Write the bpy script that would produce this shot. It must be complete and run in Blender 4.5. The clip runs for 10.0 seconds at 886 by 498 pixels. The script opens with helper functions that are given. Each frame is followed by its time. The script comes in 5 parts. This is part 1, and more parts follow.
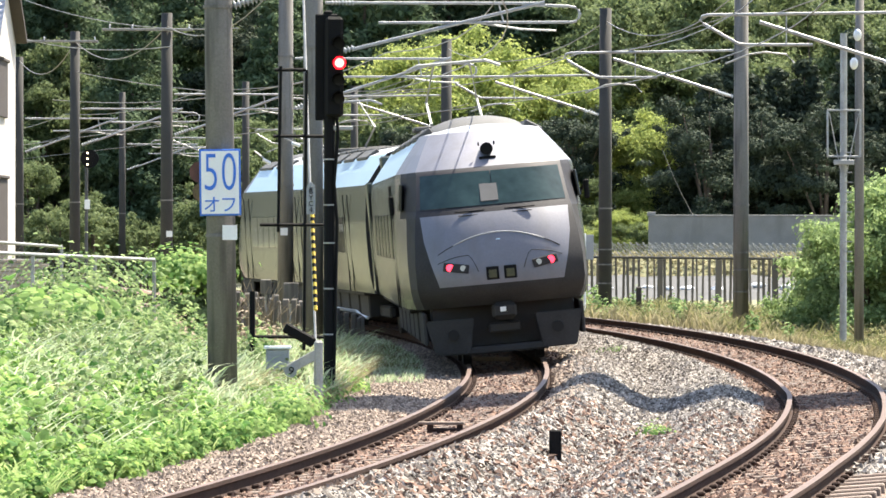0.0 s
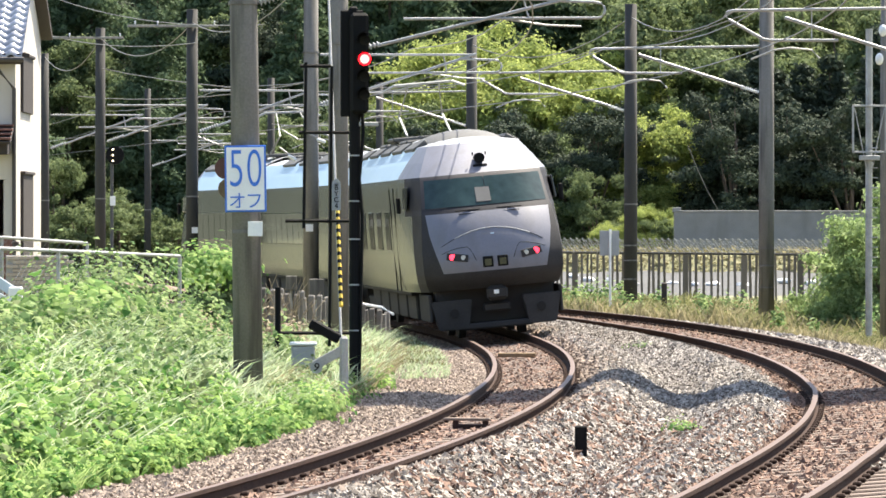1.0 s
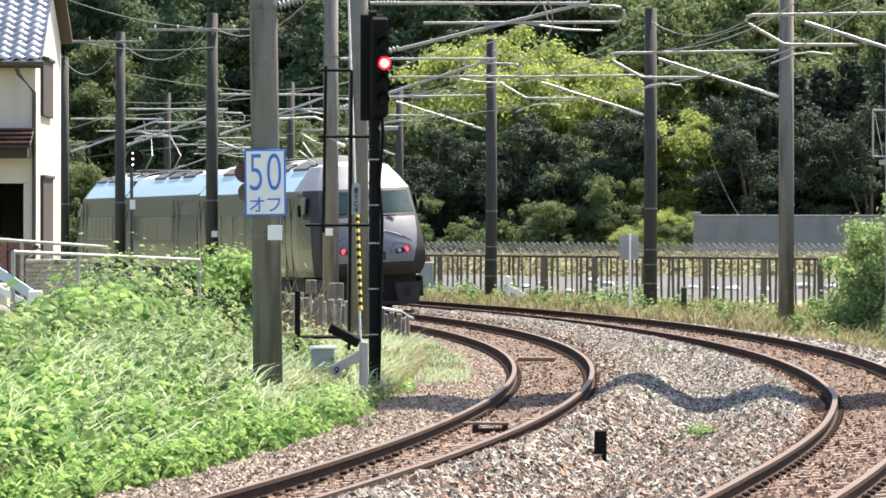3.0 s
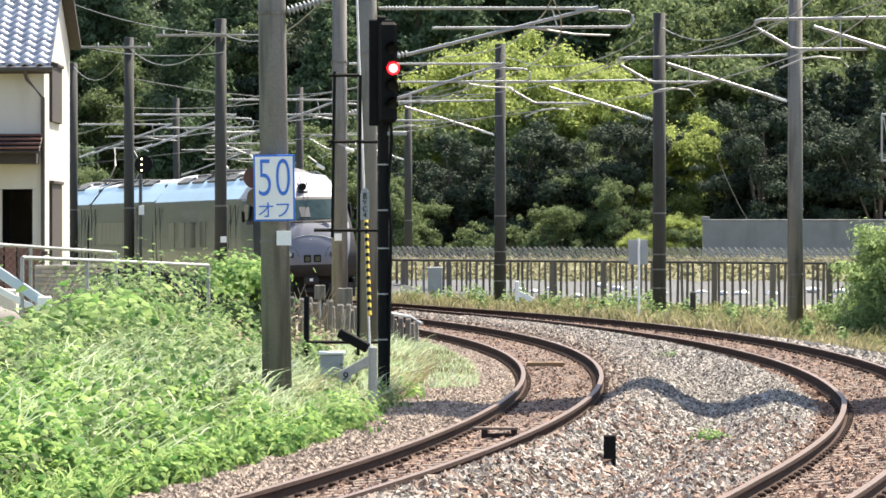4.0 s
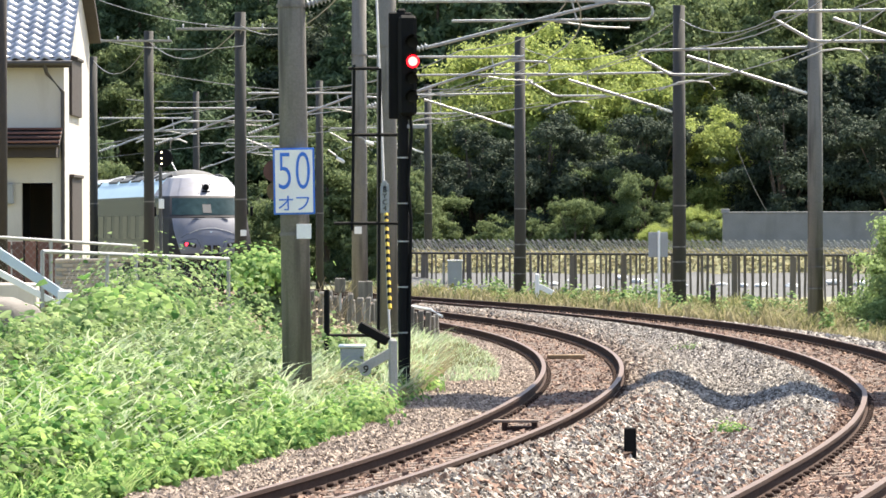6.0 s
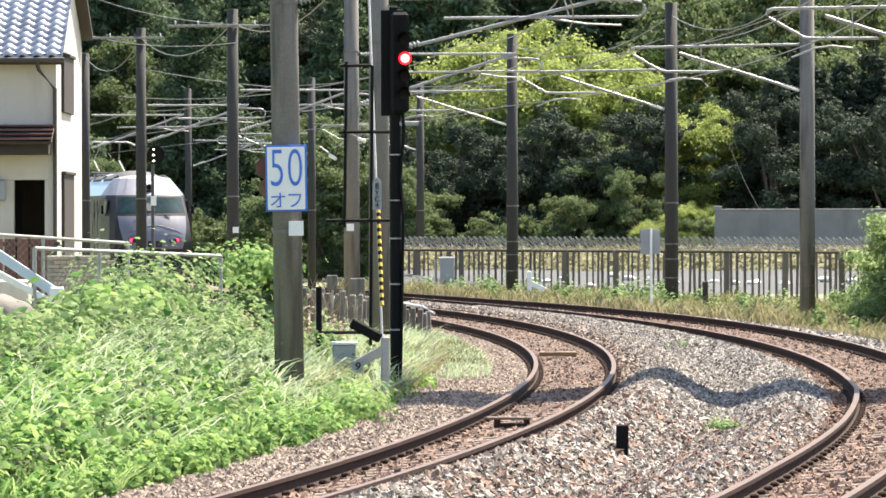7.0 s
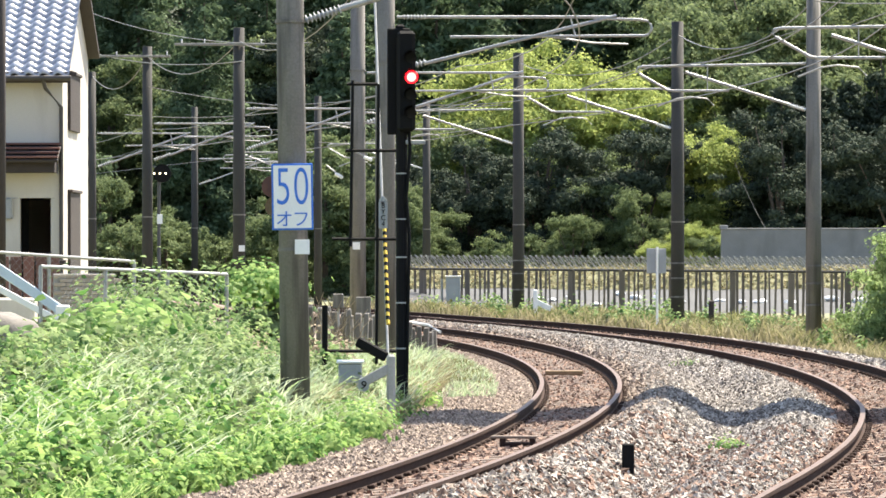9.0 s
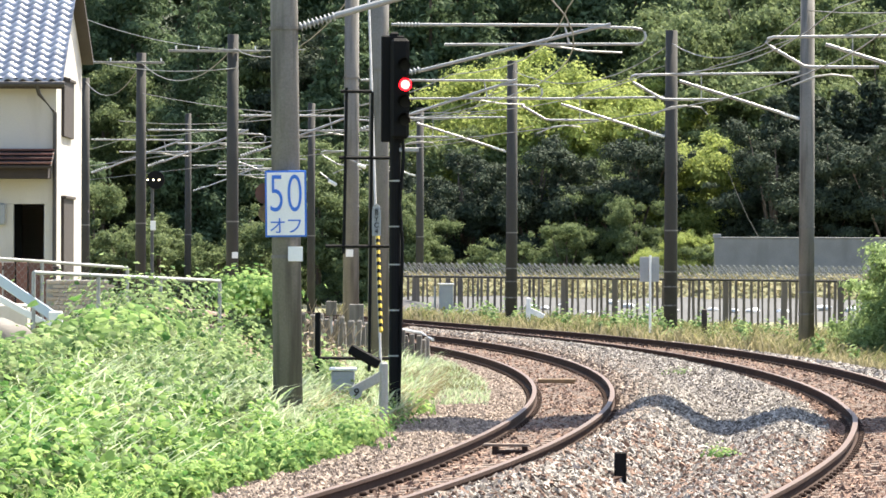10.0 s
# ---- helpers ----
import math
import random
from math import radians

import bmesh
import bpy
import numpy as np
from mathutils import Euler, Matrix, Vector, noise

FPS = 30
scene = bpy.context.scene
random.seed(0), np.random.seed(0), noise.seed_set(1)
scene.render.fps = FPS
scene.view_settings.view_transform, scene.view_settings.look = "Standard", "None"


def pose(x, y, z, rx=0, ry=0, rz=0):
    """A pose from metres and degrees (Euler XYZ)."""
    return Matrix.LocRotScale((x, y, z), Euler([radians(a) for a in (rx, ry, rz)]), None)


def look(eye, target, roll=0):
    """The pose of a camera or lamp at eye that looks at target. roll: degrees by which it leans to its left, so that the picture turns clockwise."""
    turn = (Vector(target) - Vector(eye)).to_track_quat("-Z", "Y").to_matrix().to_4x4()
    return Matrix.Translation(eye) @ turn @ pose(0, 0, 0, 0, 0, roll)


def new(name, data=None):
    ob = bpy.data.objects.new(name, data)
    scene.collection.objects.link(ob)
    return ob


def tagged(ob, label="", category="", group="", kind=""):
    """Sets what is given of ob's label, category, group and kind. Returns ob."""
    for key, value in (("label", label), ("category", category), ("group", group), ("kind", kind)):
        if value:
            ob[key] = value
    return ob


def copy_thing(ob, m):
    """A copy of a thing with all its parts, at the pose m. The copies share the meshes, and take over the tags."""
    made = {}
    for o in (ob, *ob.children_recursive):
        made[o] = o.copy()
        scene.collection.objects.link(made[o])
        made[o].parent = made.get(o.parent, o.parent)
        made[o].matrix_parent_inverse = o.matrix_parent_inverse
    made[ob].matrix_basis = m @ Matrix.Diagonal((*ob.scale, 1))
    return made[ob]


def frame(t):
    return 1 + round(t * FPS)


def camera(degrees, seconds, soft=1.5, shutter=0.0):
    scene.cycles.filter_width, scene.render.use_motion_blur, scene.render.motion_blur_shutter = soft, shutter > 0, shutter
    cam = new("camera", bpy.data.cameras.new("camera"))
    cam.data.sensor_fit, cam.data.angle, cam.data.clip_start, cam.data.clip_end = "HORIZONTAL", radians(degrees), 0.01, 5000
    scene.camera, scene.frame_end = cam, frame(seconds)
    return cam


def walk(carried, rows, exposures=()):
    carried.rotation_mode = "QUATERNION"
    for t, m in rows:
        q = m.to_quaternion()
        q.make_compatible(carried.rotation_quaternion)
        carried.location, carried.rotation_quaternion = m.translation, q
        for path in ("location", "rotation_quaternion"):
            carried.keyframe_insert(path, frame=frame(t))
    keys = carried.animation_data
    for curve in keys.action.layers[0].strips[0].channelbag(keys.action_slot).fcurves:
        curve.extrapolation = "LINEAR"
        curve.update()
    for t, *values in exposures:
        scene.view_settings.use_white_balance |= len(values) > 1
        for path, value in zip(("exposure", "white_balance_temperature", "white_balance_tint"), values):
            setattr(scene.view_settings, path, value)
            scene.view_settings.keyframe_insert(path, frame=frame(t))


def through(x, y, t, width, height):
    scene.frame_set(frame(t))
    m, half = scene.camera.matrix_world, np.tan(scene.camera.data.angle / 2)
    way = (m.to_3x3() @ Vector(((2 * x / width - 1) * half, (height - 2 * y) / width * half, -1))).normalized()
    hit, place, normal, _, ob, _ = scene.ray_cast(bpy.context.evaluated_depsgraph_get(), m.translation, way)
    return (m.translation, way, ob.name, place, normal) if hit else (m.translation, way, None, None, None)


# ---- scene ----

# The camera stands still on its spot and only turns a little, with a long lens.
EYE = 2.05
cam = camera(10.4, 10.0, soft=1.6)
TURNS = [
    (0.0, -0.853, -0.239, 0.09), (0.5, -0.692, -0.206, 0.03), (1.0, -0.554, -0.286, 0.03), (1.5, -0.485, -0.246, 0.04),
    (2.0, -0.460, -0.171, 0.12), (2.5, -0.375, -0.197, 0.06), (3.0, -0.322, -0.238, 0.08), (4.5, -0.145, -0.158, -0.08),
    (5.0, -0.105, -0.202, -0.18), (5.5, 0.050, -0.234, -0.14), (7.0, -0.073, -0.296, -0.12), (7.5, -0.015, -0.211, -0.06),
    (8.0, 0.059, -0.080, -0.10), (8.5, 0.024, -0.178, -0.02), (9.0, -0.002, -0.075, -0.03), (9.5, -0.029, -0.020, 0.16), (10.0, -0.082, 0.015, 0.21),
]
walk(cam, [(t, pose(0, 0, EYE, 90 + tilt, 0, turn) @ pose(0, 0, 0, 0, 0, roll)) for t, turn, tilt, roll in TURNS], [(0.0, 1.74), (1.0, 1.62), (2.0, 1.57), (5.0, 1.58), (7.5, 1.62), (9.0, 1.66), (10.0, 1.72)])

# ---- world and sun ----
SUN = Vector((0.5, 0.65, 1.35)).normalized()
world = bpy.data.worlds.new("sky")
scene.world = world
world.use_nodes = True
sky = world.node_tree.nodes.new("ShaderNodeTexSky")
sky.sky_type = "NISHITA"
sky.sun_disc = False
sky.sun_elevation = math.asin(SUN.z)
sky.sun_rotation = math.atan2(SUN.x, SUN.y)
sky.dust_density = 2.2
world.node_tree.nodes["Background"].inputs[1].default_value = 0.115
world.node_tree.links.new(sky.outputs[0], world.node_tree.nodes["Background"].inputs[0])
sun = new("sun", bpy.data.lights.new("sun", "SUN"))
sun.data.energy, sun.data.angle, sun.data.color = 5.0, radians(0.6), (1.0, 0.92, 0.78)
sun.matrix_world = look(SUN * 50, (0, 0, 0))


# ---- materials ----
def material(name, a, b=None, rough=0.7, metal=0.0, scale=8.0, fine=90.0, bump=0.25, island=False, piece=False, spec=0.5, stain=None, streak=1.0):
    """Two-scale noise between colours a and b with fine relief."""
    m = bpy.data.materials.new(name)
    m.use_nodes = True
    n, l = m.node_tree.nodes, m.node_tree.links
    p = n["Principled BSDF"]
    b = b or tuple(c * 0.7 for c in a)
    co = n.new("ShaderNodeTexCoord")
    big = n.new("ShaderNodeTexNoise")
    big.inputs["Scale"].default_value, big.inputs["Detail"].default_value = scale, 6
    small = n.new("ShaderNodeTexNoise")
    small.inputs["Scale"].default_value, small.inputs["Detail"].default_value = fine, 4
    l.new(co.outputs["Object"], big.inputs["Vector"])
    l.new(co.outputs["Object"], small.inputs["Vector"])
    ramp = n.new("ShaderNodeMix")
    ramp.data_type = "RGBA"
    ramp.inputs[6].default_value, ramp.inputs[7].default_value = (*a, 1), (*b, 1)
    add = n.new("ShaderNodeMath")
    add.operation = "ADD"
    l.new(big.outputs[0], add.inputs[0])
    l.new(small.outputs[0], add.inputs[1])
    span = n.new("ShaderNodeMapRange")
    span.inputs[1].default_value, span.inputs[2].default_value = 0.7, 1.3
    l.new(add.outputs[0], span.inputs[0])
    fac = span.outputs[0]
    if island or piece:
        src = n.new("ShaderNodeNewGeometry") if island else n.new("ShaderNodeObjectInfo")
        mix = n.new("ShaderNodeMath")
        mix.operation = "MULTIPLY_ADD"
        mix.inputs[1].default_value, mix.inputs[2].default_value = 0.3, 0.0
        l.new(fac, mix.inputs[0])
        l.new(src.outputs["Random Per Island" if island else "Random"], mix.inputs[2])
        fac = mix.outputs[0]
    l.new(fac, ramp.inputs[0])
    out = ramp.outputs[2]
    if stain:
        colour, size, low, high = stain
        spot = n.new("ShaderNodeTexNoise")
        spot.inputs["Scale"].default_value, spot.inputs["Detail"].default_value = size, 5
        mp = n.new("ShaderNodeMapping")
        mp.inputs["Scale"].default_value = (streak, streak, 1.0 / streak)
        l.new(co.outputs["Object"], mp.inputs["Vector"])
        l.new(mp.outputs[0], spot.inputs["Vector"])
        cut = n.new("ShaderNodeMapRange")
        cut.inputs[1].default_value, cut.inputs[2].default_value = low, high
        l.new(spot.outputs[0], cut.inputs[0])
        over = n.new("ShaderNodeMix")
        over.data_type = "RGBA"
        over.inputs[7].default_value = (*colour, 1)
        l.new(cut.outputs[0], over.inputs[0])
        l.new(out, over.inputs[6])
        out = over.outputs[2]
    l.new(out, p.inputs["Base Color"])
    p.inputs["Roughness"].default_value, p.inputs["Metallic"].default_value = rough, metal
    p.inputs["Specular IOR Level"].default_value = spec
    if bump:
        bp = n.new("ShaderNodeBump")
        bp.inputs["Strength"].default_value, bp.inputs["Distance"].default_value = bump, 0.02
        l.new(small.outputs[0], bp.inputs["Height"])
        l.new(bp.outputs[0], p.inputs["Normal"])
    return m


def leafy(name, a, b, through=0.35):
    """Leaves: each one its own tone, with some light passing through."""
    m = material(name, a, b, rough=0.75, island=True, bump=0, scale=0.25, fine=2.0, spec=0.1)
    n, l = m.node_tree.nodes, m.node_tree.links
    p, out = n["Principled BSDF"], n["Material Output"]
    tr = n.new("ShaderNodeBsdfTranslucent")
    l.new(p.inputs["Base Color"].links[0].from_socket, tr.inputs["Color"])
    mix = n.new("ShaderNodeMixShader")
    mix.inputs[0].default_value = through
    l.new(p.outputs[0], mix.inputs[1])
    l.new(tr.outputs[0], mix.inputs[2])
    l.new(mix.outputs[0], out.inputs["Surface"])
    return m


def glow(name, colour, strength):
    m = material(name, colour, colour, bump=0, rough=0.3)
    p = m.node_tree.nodes["Principled BSDF"]
    p.inputs["Emission Color"].default_value = (*colour, 1)
    p.inputs["Emission Strength"].default_value = strength
    return m


M = dict(
    soil=material("ballast_bed", (0.25, 0.195, 0.152), (0.15, 0.11, 0.083), 0.95, scale=1.2, fine=22, bump=0.9, stain=((0.12, 0.09, 0.07), 0.5, 0.48, 0.62)),
    red_soil=material("rusty_ballast_bed", (0.17, 0.1, 0.07), (0.11, 0.062, 0.043), 0.95, scale=1.4, fine=22, bump=0.9, stain=((0.09, 0.055, 0.04), 0.6, 0.48, 0.62)),
    stone=material("ballast_stone", (0.5, 0.45, 0.39), (0.075, 0.06, 0.048), 0.9, island=True, scale=3, fine=60, bump=0.2),
    rust_stone=material("rusty_ballast_stone", (0.33, 0.205, 0.145), (0.09, 0.054, 0.038), 0.92, island=True, scale=3, fine=60, bump=0.2),
    brown_stone=material("brown_ballast_stone", (0.46, 0.365, 0.285), (0.14, 0.104, 0.08), 0.92, island=True, scale=3, fine=60, bump=0.2),
    rail=material("rail_rust", (0.055, 0.033, 0.025), (0.03, 0.019, 0.015), 0.9, metal=0.0, scale=5, fine=80, spec=0.12),
    rail_top=material("rail_head", (0.135, 0.088, 0.066), (0.08, 0.052, 0.04), 0.6, metal=0.1, scale=6, fine=60, bump=0.05, spec=0.25),
    sleeper=material("sleeper_wood", (0.21, 0.16, 0.125), (0.12, 0.085, 0.066), 0.9, piece=True, scale=4, fine=50, bump=0.5),
    concrete=material("pole_concrete", (0.195, 0.182, 0.163), (0.135, 0.124, 0.11), 0.85, scale=1.3, fine=40, bump=0.2, stain=((0.07, 0.064, 0.056), 1.6, 0.48, 0.66), streak=3.5),
    # Darker concrete tone for the far poles and the fence rail.
    dark_concrete=material("dark_pole_concrete", (0.05, 0.047, 0.042), (0.032, 0.03, 0.027), 0.88, scale=1.3, fine=40, bump=0.2),
    steel=material("galvanised_steel", (0.4, 0.4, 0.395), (0.26, 0.26, 0.255), 0.5, metal=0.5, scale=6, fine=60, bump=0.05),
    dull_steel=material("weathered_steel", (0.4, 0.4, 0.39), (0.25, 0.25, 0.24), 0.6, metal=0.4, scale=6, fine=60, bump=0.1),
    wire=material("wire", (0.26, 0.25, 0.23), (0.16, 0.15, 0.14), 0.5, metal=0.5, bump=0),
    black=material("black_paint", (0.006, 0.006, 0.0065), (0.004, 0.004, 0.004), 0.7, scale=5, fine=70, bump=0.1, spec=0.15),
    porcelain=material("white_porcelain", (0.75, 0.75, 0.73), (0.6, 0.6, 0.58), 0.2, bump=0),
    white=material("white_enamel", (0.82, 0.81, 0.79), (0.74, 0.73, 0.71), 0.35, scale=3, fine=50, bump=0.03),
    blue=material("blue_enamel", (0.03, 0.16, 0.62), (0.025, 0.13, 0.52), 0.35, bump=0),
    skyblue=material("pale_blue_paint", (0.5, 0.58, 0.66), (0.42, 0.5, 0.58), 0.45, scale=3, fine=50, bump=0.03),
    brick=material("pale_brick", (0.5, 0.41, 0.33), (0.34, 0.27, 0.21), 0.9, piece=True, scale=6, fine=60, bump=0.3),
    yellow=material("yellow_band", (0.75, 0.52, 0.05), (0.6, 0.4, 0.04), 0.5, bump=0),
    grey=material("grey_paint", (0.34, 0.35, 0.355), (0.27, 0.275, 0.28), 0.5, scale=3, fine=50, bump=0.1),
    pale=material("pale_concrete", (0.4, 0.39, 0.365), (0.3, 0.29, 0.27), 0.85, scale=2, fine=40, bump=0.2, stain=((0.2, 0.19, 0.17), 0.9, 0.5, 0.72), streak=1.8),
    wall_grey=material("aged_grey_concrete", (0.27, 0.265, 0.25), (0.19, 0.185, 0.17), 0.88, scale=1.2, fine=30, bump=0.2, stain=((0.17, 0.165, 0.15), 0.7, 0.5, 0.72), streak=1.8),
    fence_brown=material("weathered_brown_post", (0.17, 0.145, 0.12), (0.1, 0.085, 0.07), 0.9, piece=True, scale=2, fine=30, bump=0.3),
    board=material("weathered_sleeper_wood", (0.22, 0.2, 0.175), (0.12, 0.108, 0.095), 0.9, piece=True, scale=3, fine=40, bump=0.5),
    timber=material("yellow_timber", (0.27, 0.18, 0.09), (0.15, 0.095, 0.05), 0.8, scale=6, fine=50),
    plaster=material("plaster", (0.56, 0.515, 0.455), (0.5, 0.455, 0.4), 0.9, scale=0.8, fine=40, bump=0.15, stain=((0.38, 0.34, 0.29), 0.9, 0.52, 0.75), streak=2.2),
    tile=material("roof_tile", (0.5, 0.5, 0.54), (0.33, 0.33, 0.37), 0.28, piece=True, scale=5, fine=50, bump=0.08),
    brown=material("brown_wood", (0.045, 0.032, 0.027), (0.028, 0.02, 0.017), 0.75, scale=5, fine=50),
    redwood=material("red_brown_panel", (0.2, 0.085, 0.062), (0.11, 0.048, 0.036), 0.75, piece=True, scale=4, fine=40),
    # Near-black for unlit depth: room sheet, skirt holes, unlit signal lenses.
    dark=material("unlit_black", (0.012, 0.011, 0.011), (0.008, 0.008, 0.008), 0.9, bump=0),
    pipe=material("brown_pipe", (0.06, 0.05, 0.045), (0.04, 0.034, 0.03), 0.5, bump=0),
    paint=material("train_silver", (0.165, 0.167, 0.195), (0.136, 0.138, 0.162), 0.5, metal=0.12, scale=0.8, fine=30, bump=0.02, stain=((0.13, 0.128, 0.14), 1.4, 0.5, 0.75), streak=2.5),
    gun=material("train_gunmetal", (0.078, 0.094, 0.088), (0.05, 0.062, 0.058), 0.26, metal=0.35, spec=0.2, scale=0.7, fine=25, bump=0.02, stain=((0.07, 0.072, 0.066), 1.2, 0.5, 0.75), streak=2.5),
    # Pale blue paint with the sky's sheen put into its colour.
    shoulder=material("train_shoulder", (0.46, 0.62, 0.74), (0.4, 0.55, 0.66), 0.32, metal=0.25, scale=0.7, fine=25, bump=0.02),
    mask=material("charcoal_paint", (0.03, 0.029, 0.033), (0.021, 0.02, 0.023), 0.65, scale=2, fine=40, bump=0.03, spec=0.2),
    under=material("underframe", (0.022, 0.02, 0.019), (0.012, 0.011, 0.01), 0.75, scale=4, fine=40),
    skirt=material("skirt_grey", (0.04, 0.039, 0.04), (0.026, 0.025, 0.025), 0.7, scale=3, fine=40, bump=0.1, spec=0.15),
    glass=material("cab_glass", (0.03, 0.055, 0.055), (0.014, 0.028, 0.029), 0.08, scale=1.6, fine=5, bump=0, spec=0.28),
    notice=material("notice_grey", (0.045, 0.05, 0.056), (0.032, 0.035, 0.04), 0.7, bump=0),
    weed=leafy("weed_leaves", (0.36, 0.45, 0.19), (0.08, 0.15, 0.048), 0.4),
    window=material("dark_window", (0.02, 0.024, 0.024), (0.014, 0.016, 0.016), 0.1, bump=0),
    roofgear=material("roof_gear", (0.075, 0.075, 0.072), (0.045, 0.045, 0.043), 0.7, scale=4, fine=40),
    amber=material("display_amber", (0.07, 0.068, 0.022), (0.035, 0.034, 0.012), 0.45, scale=14, fine=60, bump=0),
    lens=material("clear_lens", (0.5, 0.52, 0.5), (0.4, 0.42, 0.4), 0.15, bump=0),
    tail=glow("tail_light", (1.0, 0.03, 0.06), 1.6),
    red=glow("signal_red", (1.0, 0.004, 0.012), 1.8),
    core=glow("signal_core", (1.0, 0.2, 0.15), 2.2),
    lit=glow("signal_pale", (1.0, 0.85, 0.55), 2.5),
    bark=material("bark", (0.16, 0.12, 0.09), (0.09, 0.066, 0.05), 0.95, scale=3, fine=30, bump=0.6),
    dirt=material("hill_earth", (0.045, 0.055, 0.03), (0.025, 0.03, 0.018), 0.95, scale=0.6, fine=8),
    verge=material("verge_earth", (0.2, 0.19, 0.1), (0.11, 0.12, 0.055), 0.95, scale=0.7, fine=14, bump=0.6),
    asphalt=material("grey_road", (0.075, 0.075, 0.073), (0.05, 0.05, 0.049), 0.9, scale=0.6, fine=20),
    # Tree leaf colours below hold extra blue, painting in distance haze.
    bright=leafy("bright_leaves", (0.5, 0.54, 0.17), (0.23, 0.29, 0.09), 0.48),
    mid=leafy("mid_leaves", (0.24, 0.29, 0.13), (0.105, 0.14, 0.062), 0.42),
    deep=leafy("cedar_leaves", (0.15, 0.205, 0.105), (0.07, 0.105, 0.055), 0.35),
    # Dark cedar green, also used to paint shade into the lower wood.
    shade=leafy("dark_shaded_leaves", (0.075, 0.098, 0.062), (0.038, 0.051, 0.034), 0.18),
    blade=leafy("grass_blades", (0.5, 0.6, 0.25), (0.105, 0.21, 0.053), 0.44),
    seed=leafy("pale_grass", (0.62, 0.66, 0.47), (0.28, 0.37, 0.19), 0.42),
    broad=leafy("broad_leaves", (0.41, 0.54, 0.175), (0.083, 0.19, 0.046), 0.45),
    bushy=leafy("bush_leaves", (0.42, 0.52, 0.23), (0.16, 0.23, 0.085), 0.45),
    olive=leafy("olive_verge", (0.28, 0.28, 0.12), (0.09, 0.1, 0.04), 0.38),
    tan=leafy("pale_olive_scrub", (0.42, 0.37, 0.22), (0.17, 0.155, 0.08), 0.38),
    dry=leafy("dry_twigs", (0.36, 0.29, 0.2), (0.2, 0.16, 0.11), 0.1),
)


# ---- mesh helpers ----
def mesh(name, verts, faces, mats, index=None, smooth=False):
    me = bpy.data.meshes.new(name)
    me.from_pydata([tuple(v) for v in verts], [], [tuple(f) for f in faces])
    for m in (mats if isinstance(mats, (list, tuple)) else [mats]):
        me.materials.append(m)
    if index is not None:
        me.polygons.foreach_set("material_index", np.asarray(index, dtype=np.int32))
    if smooth:
        me.polygons.foreach_set("use_smooth", np.ones(len(me.polygons), dtype=bool))
    me.update()
    return me


def thing(name, label, category, m=None, group="", kind=""):
    ob = new(name)
    ob.empty_display_size = 0.2
    if m is not None:
        ob.matrix_basis = m
    return tagged(ob, label, category, group, kind)


def put(name, me, parent=None, label="", m=None):
    ob = new(name, me)
    ob.parent = parent
    if m is not None:
        ob.matrix_basis = m
    if label:
        tagged(ob, label)
    return ob


def part(name, bm, mat, parent=None, label="", m=None, smooth=False):
    me = bpy.data.meshes.new(name)
    bmesh.ops.recalc_face_normals(bm, faces=bm.faces)
    bm.to_mesh(me)
    bm.free()
    for one in (mat if isinstance(mat, (list, tuple)) else [mat]):
        me.materials.append(one)
    if smooth:
        me.polygons.foreach_set("use_smooth", np.ones(len(me.polygons), dtype=bool))
    return put(name, me, parent, label, m)


def boxes(*specs, bevel=0.01):
    """A bmesh of bevelled boxes: (centre, size) or (centre, size, turn matrix)."""
    bm = bmesh.new()
    for spec in specs:
        c, s = spec[0], spec[1]
        m = Matrix.Translation(c) @ (spec[2].to_4x4() if len(spec) > 2 else Matrix()) @ Matrix.Diagonal((*s, 1))
        made = bmesh.ops.create_cube(bm, size=1, matrix=m)
        if bevel:
            edges = list({e for v in made["verts"] for e in v.link_edges})
            bmesh.ops.bevel(bm, geom=edges, offset=min(bevel, min(s) * 0.3), segments=1, affect="EDGES")
    return bm


def tube(points, r, sides=8, bm=None, r2=None):
    """A round bar along points; r2: the radius at the far end."""
    bm = bm or bmesh.new()
    pts = [Vector(p) for p in points]
    rings = []
    for i, p in enumerate(pts):
        d = (pts[min(i + 1, len(pts) - 1)] - pts[max(i - 1, 0)]).normalized()
        a = d.orthogonal().normalized() if abs(d.z) < 0.95 else (Vector((1, 0, 0)) - d * d.x).normalized()
        b = d.cross(a)
        k = r if r2 is None else r + (r2 - r) * i / (len(pts) - 1)
        rings.append([bm.verts.new(p + (a * math.cos(t) + b * math.sin(t)) * k) for t in (2 * math.pi * j / sides for j in range(sides))])
    for u, w in zip(rings, rings[1:]):
        for j in range(sides):
            bm.faces.new((u[j], u[(j + 1) % sides], w[(j + 1) % sides], w[j]))
    bm.faces.new(rings[0])
    bm.faces.new(rings[-1][::-1])
    return bm


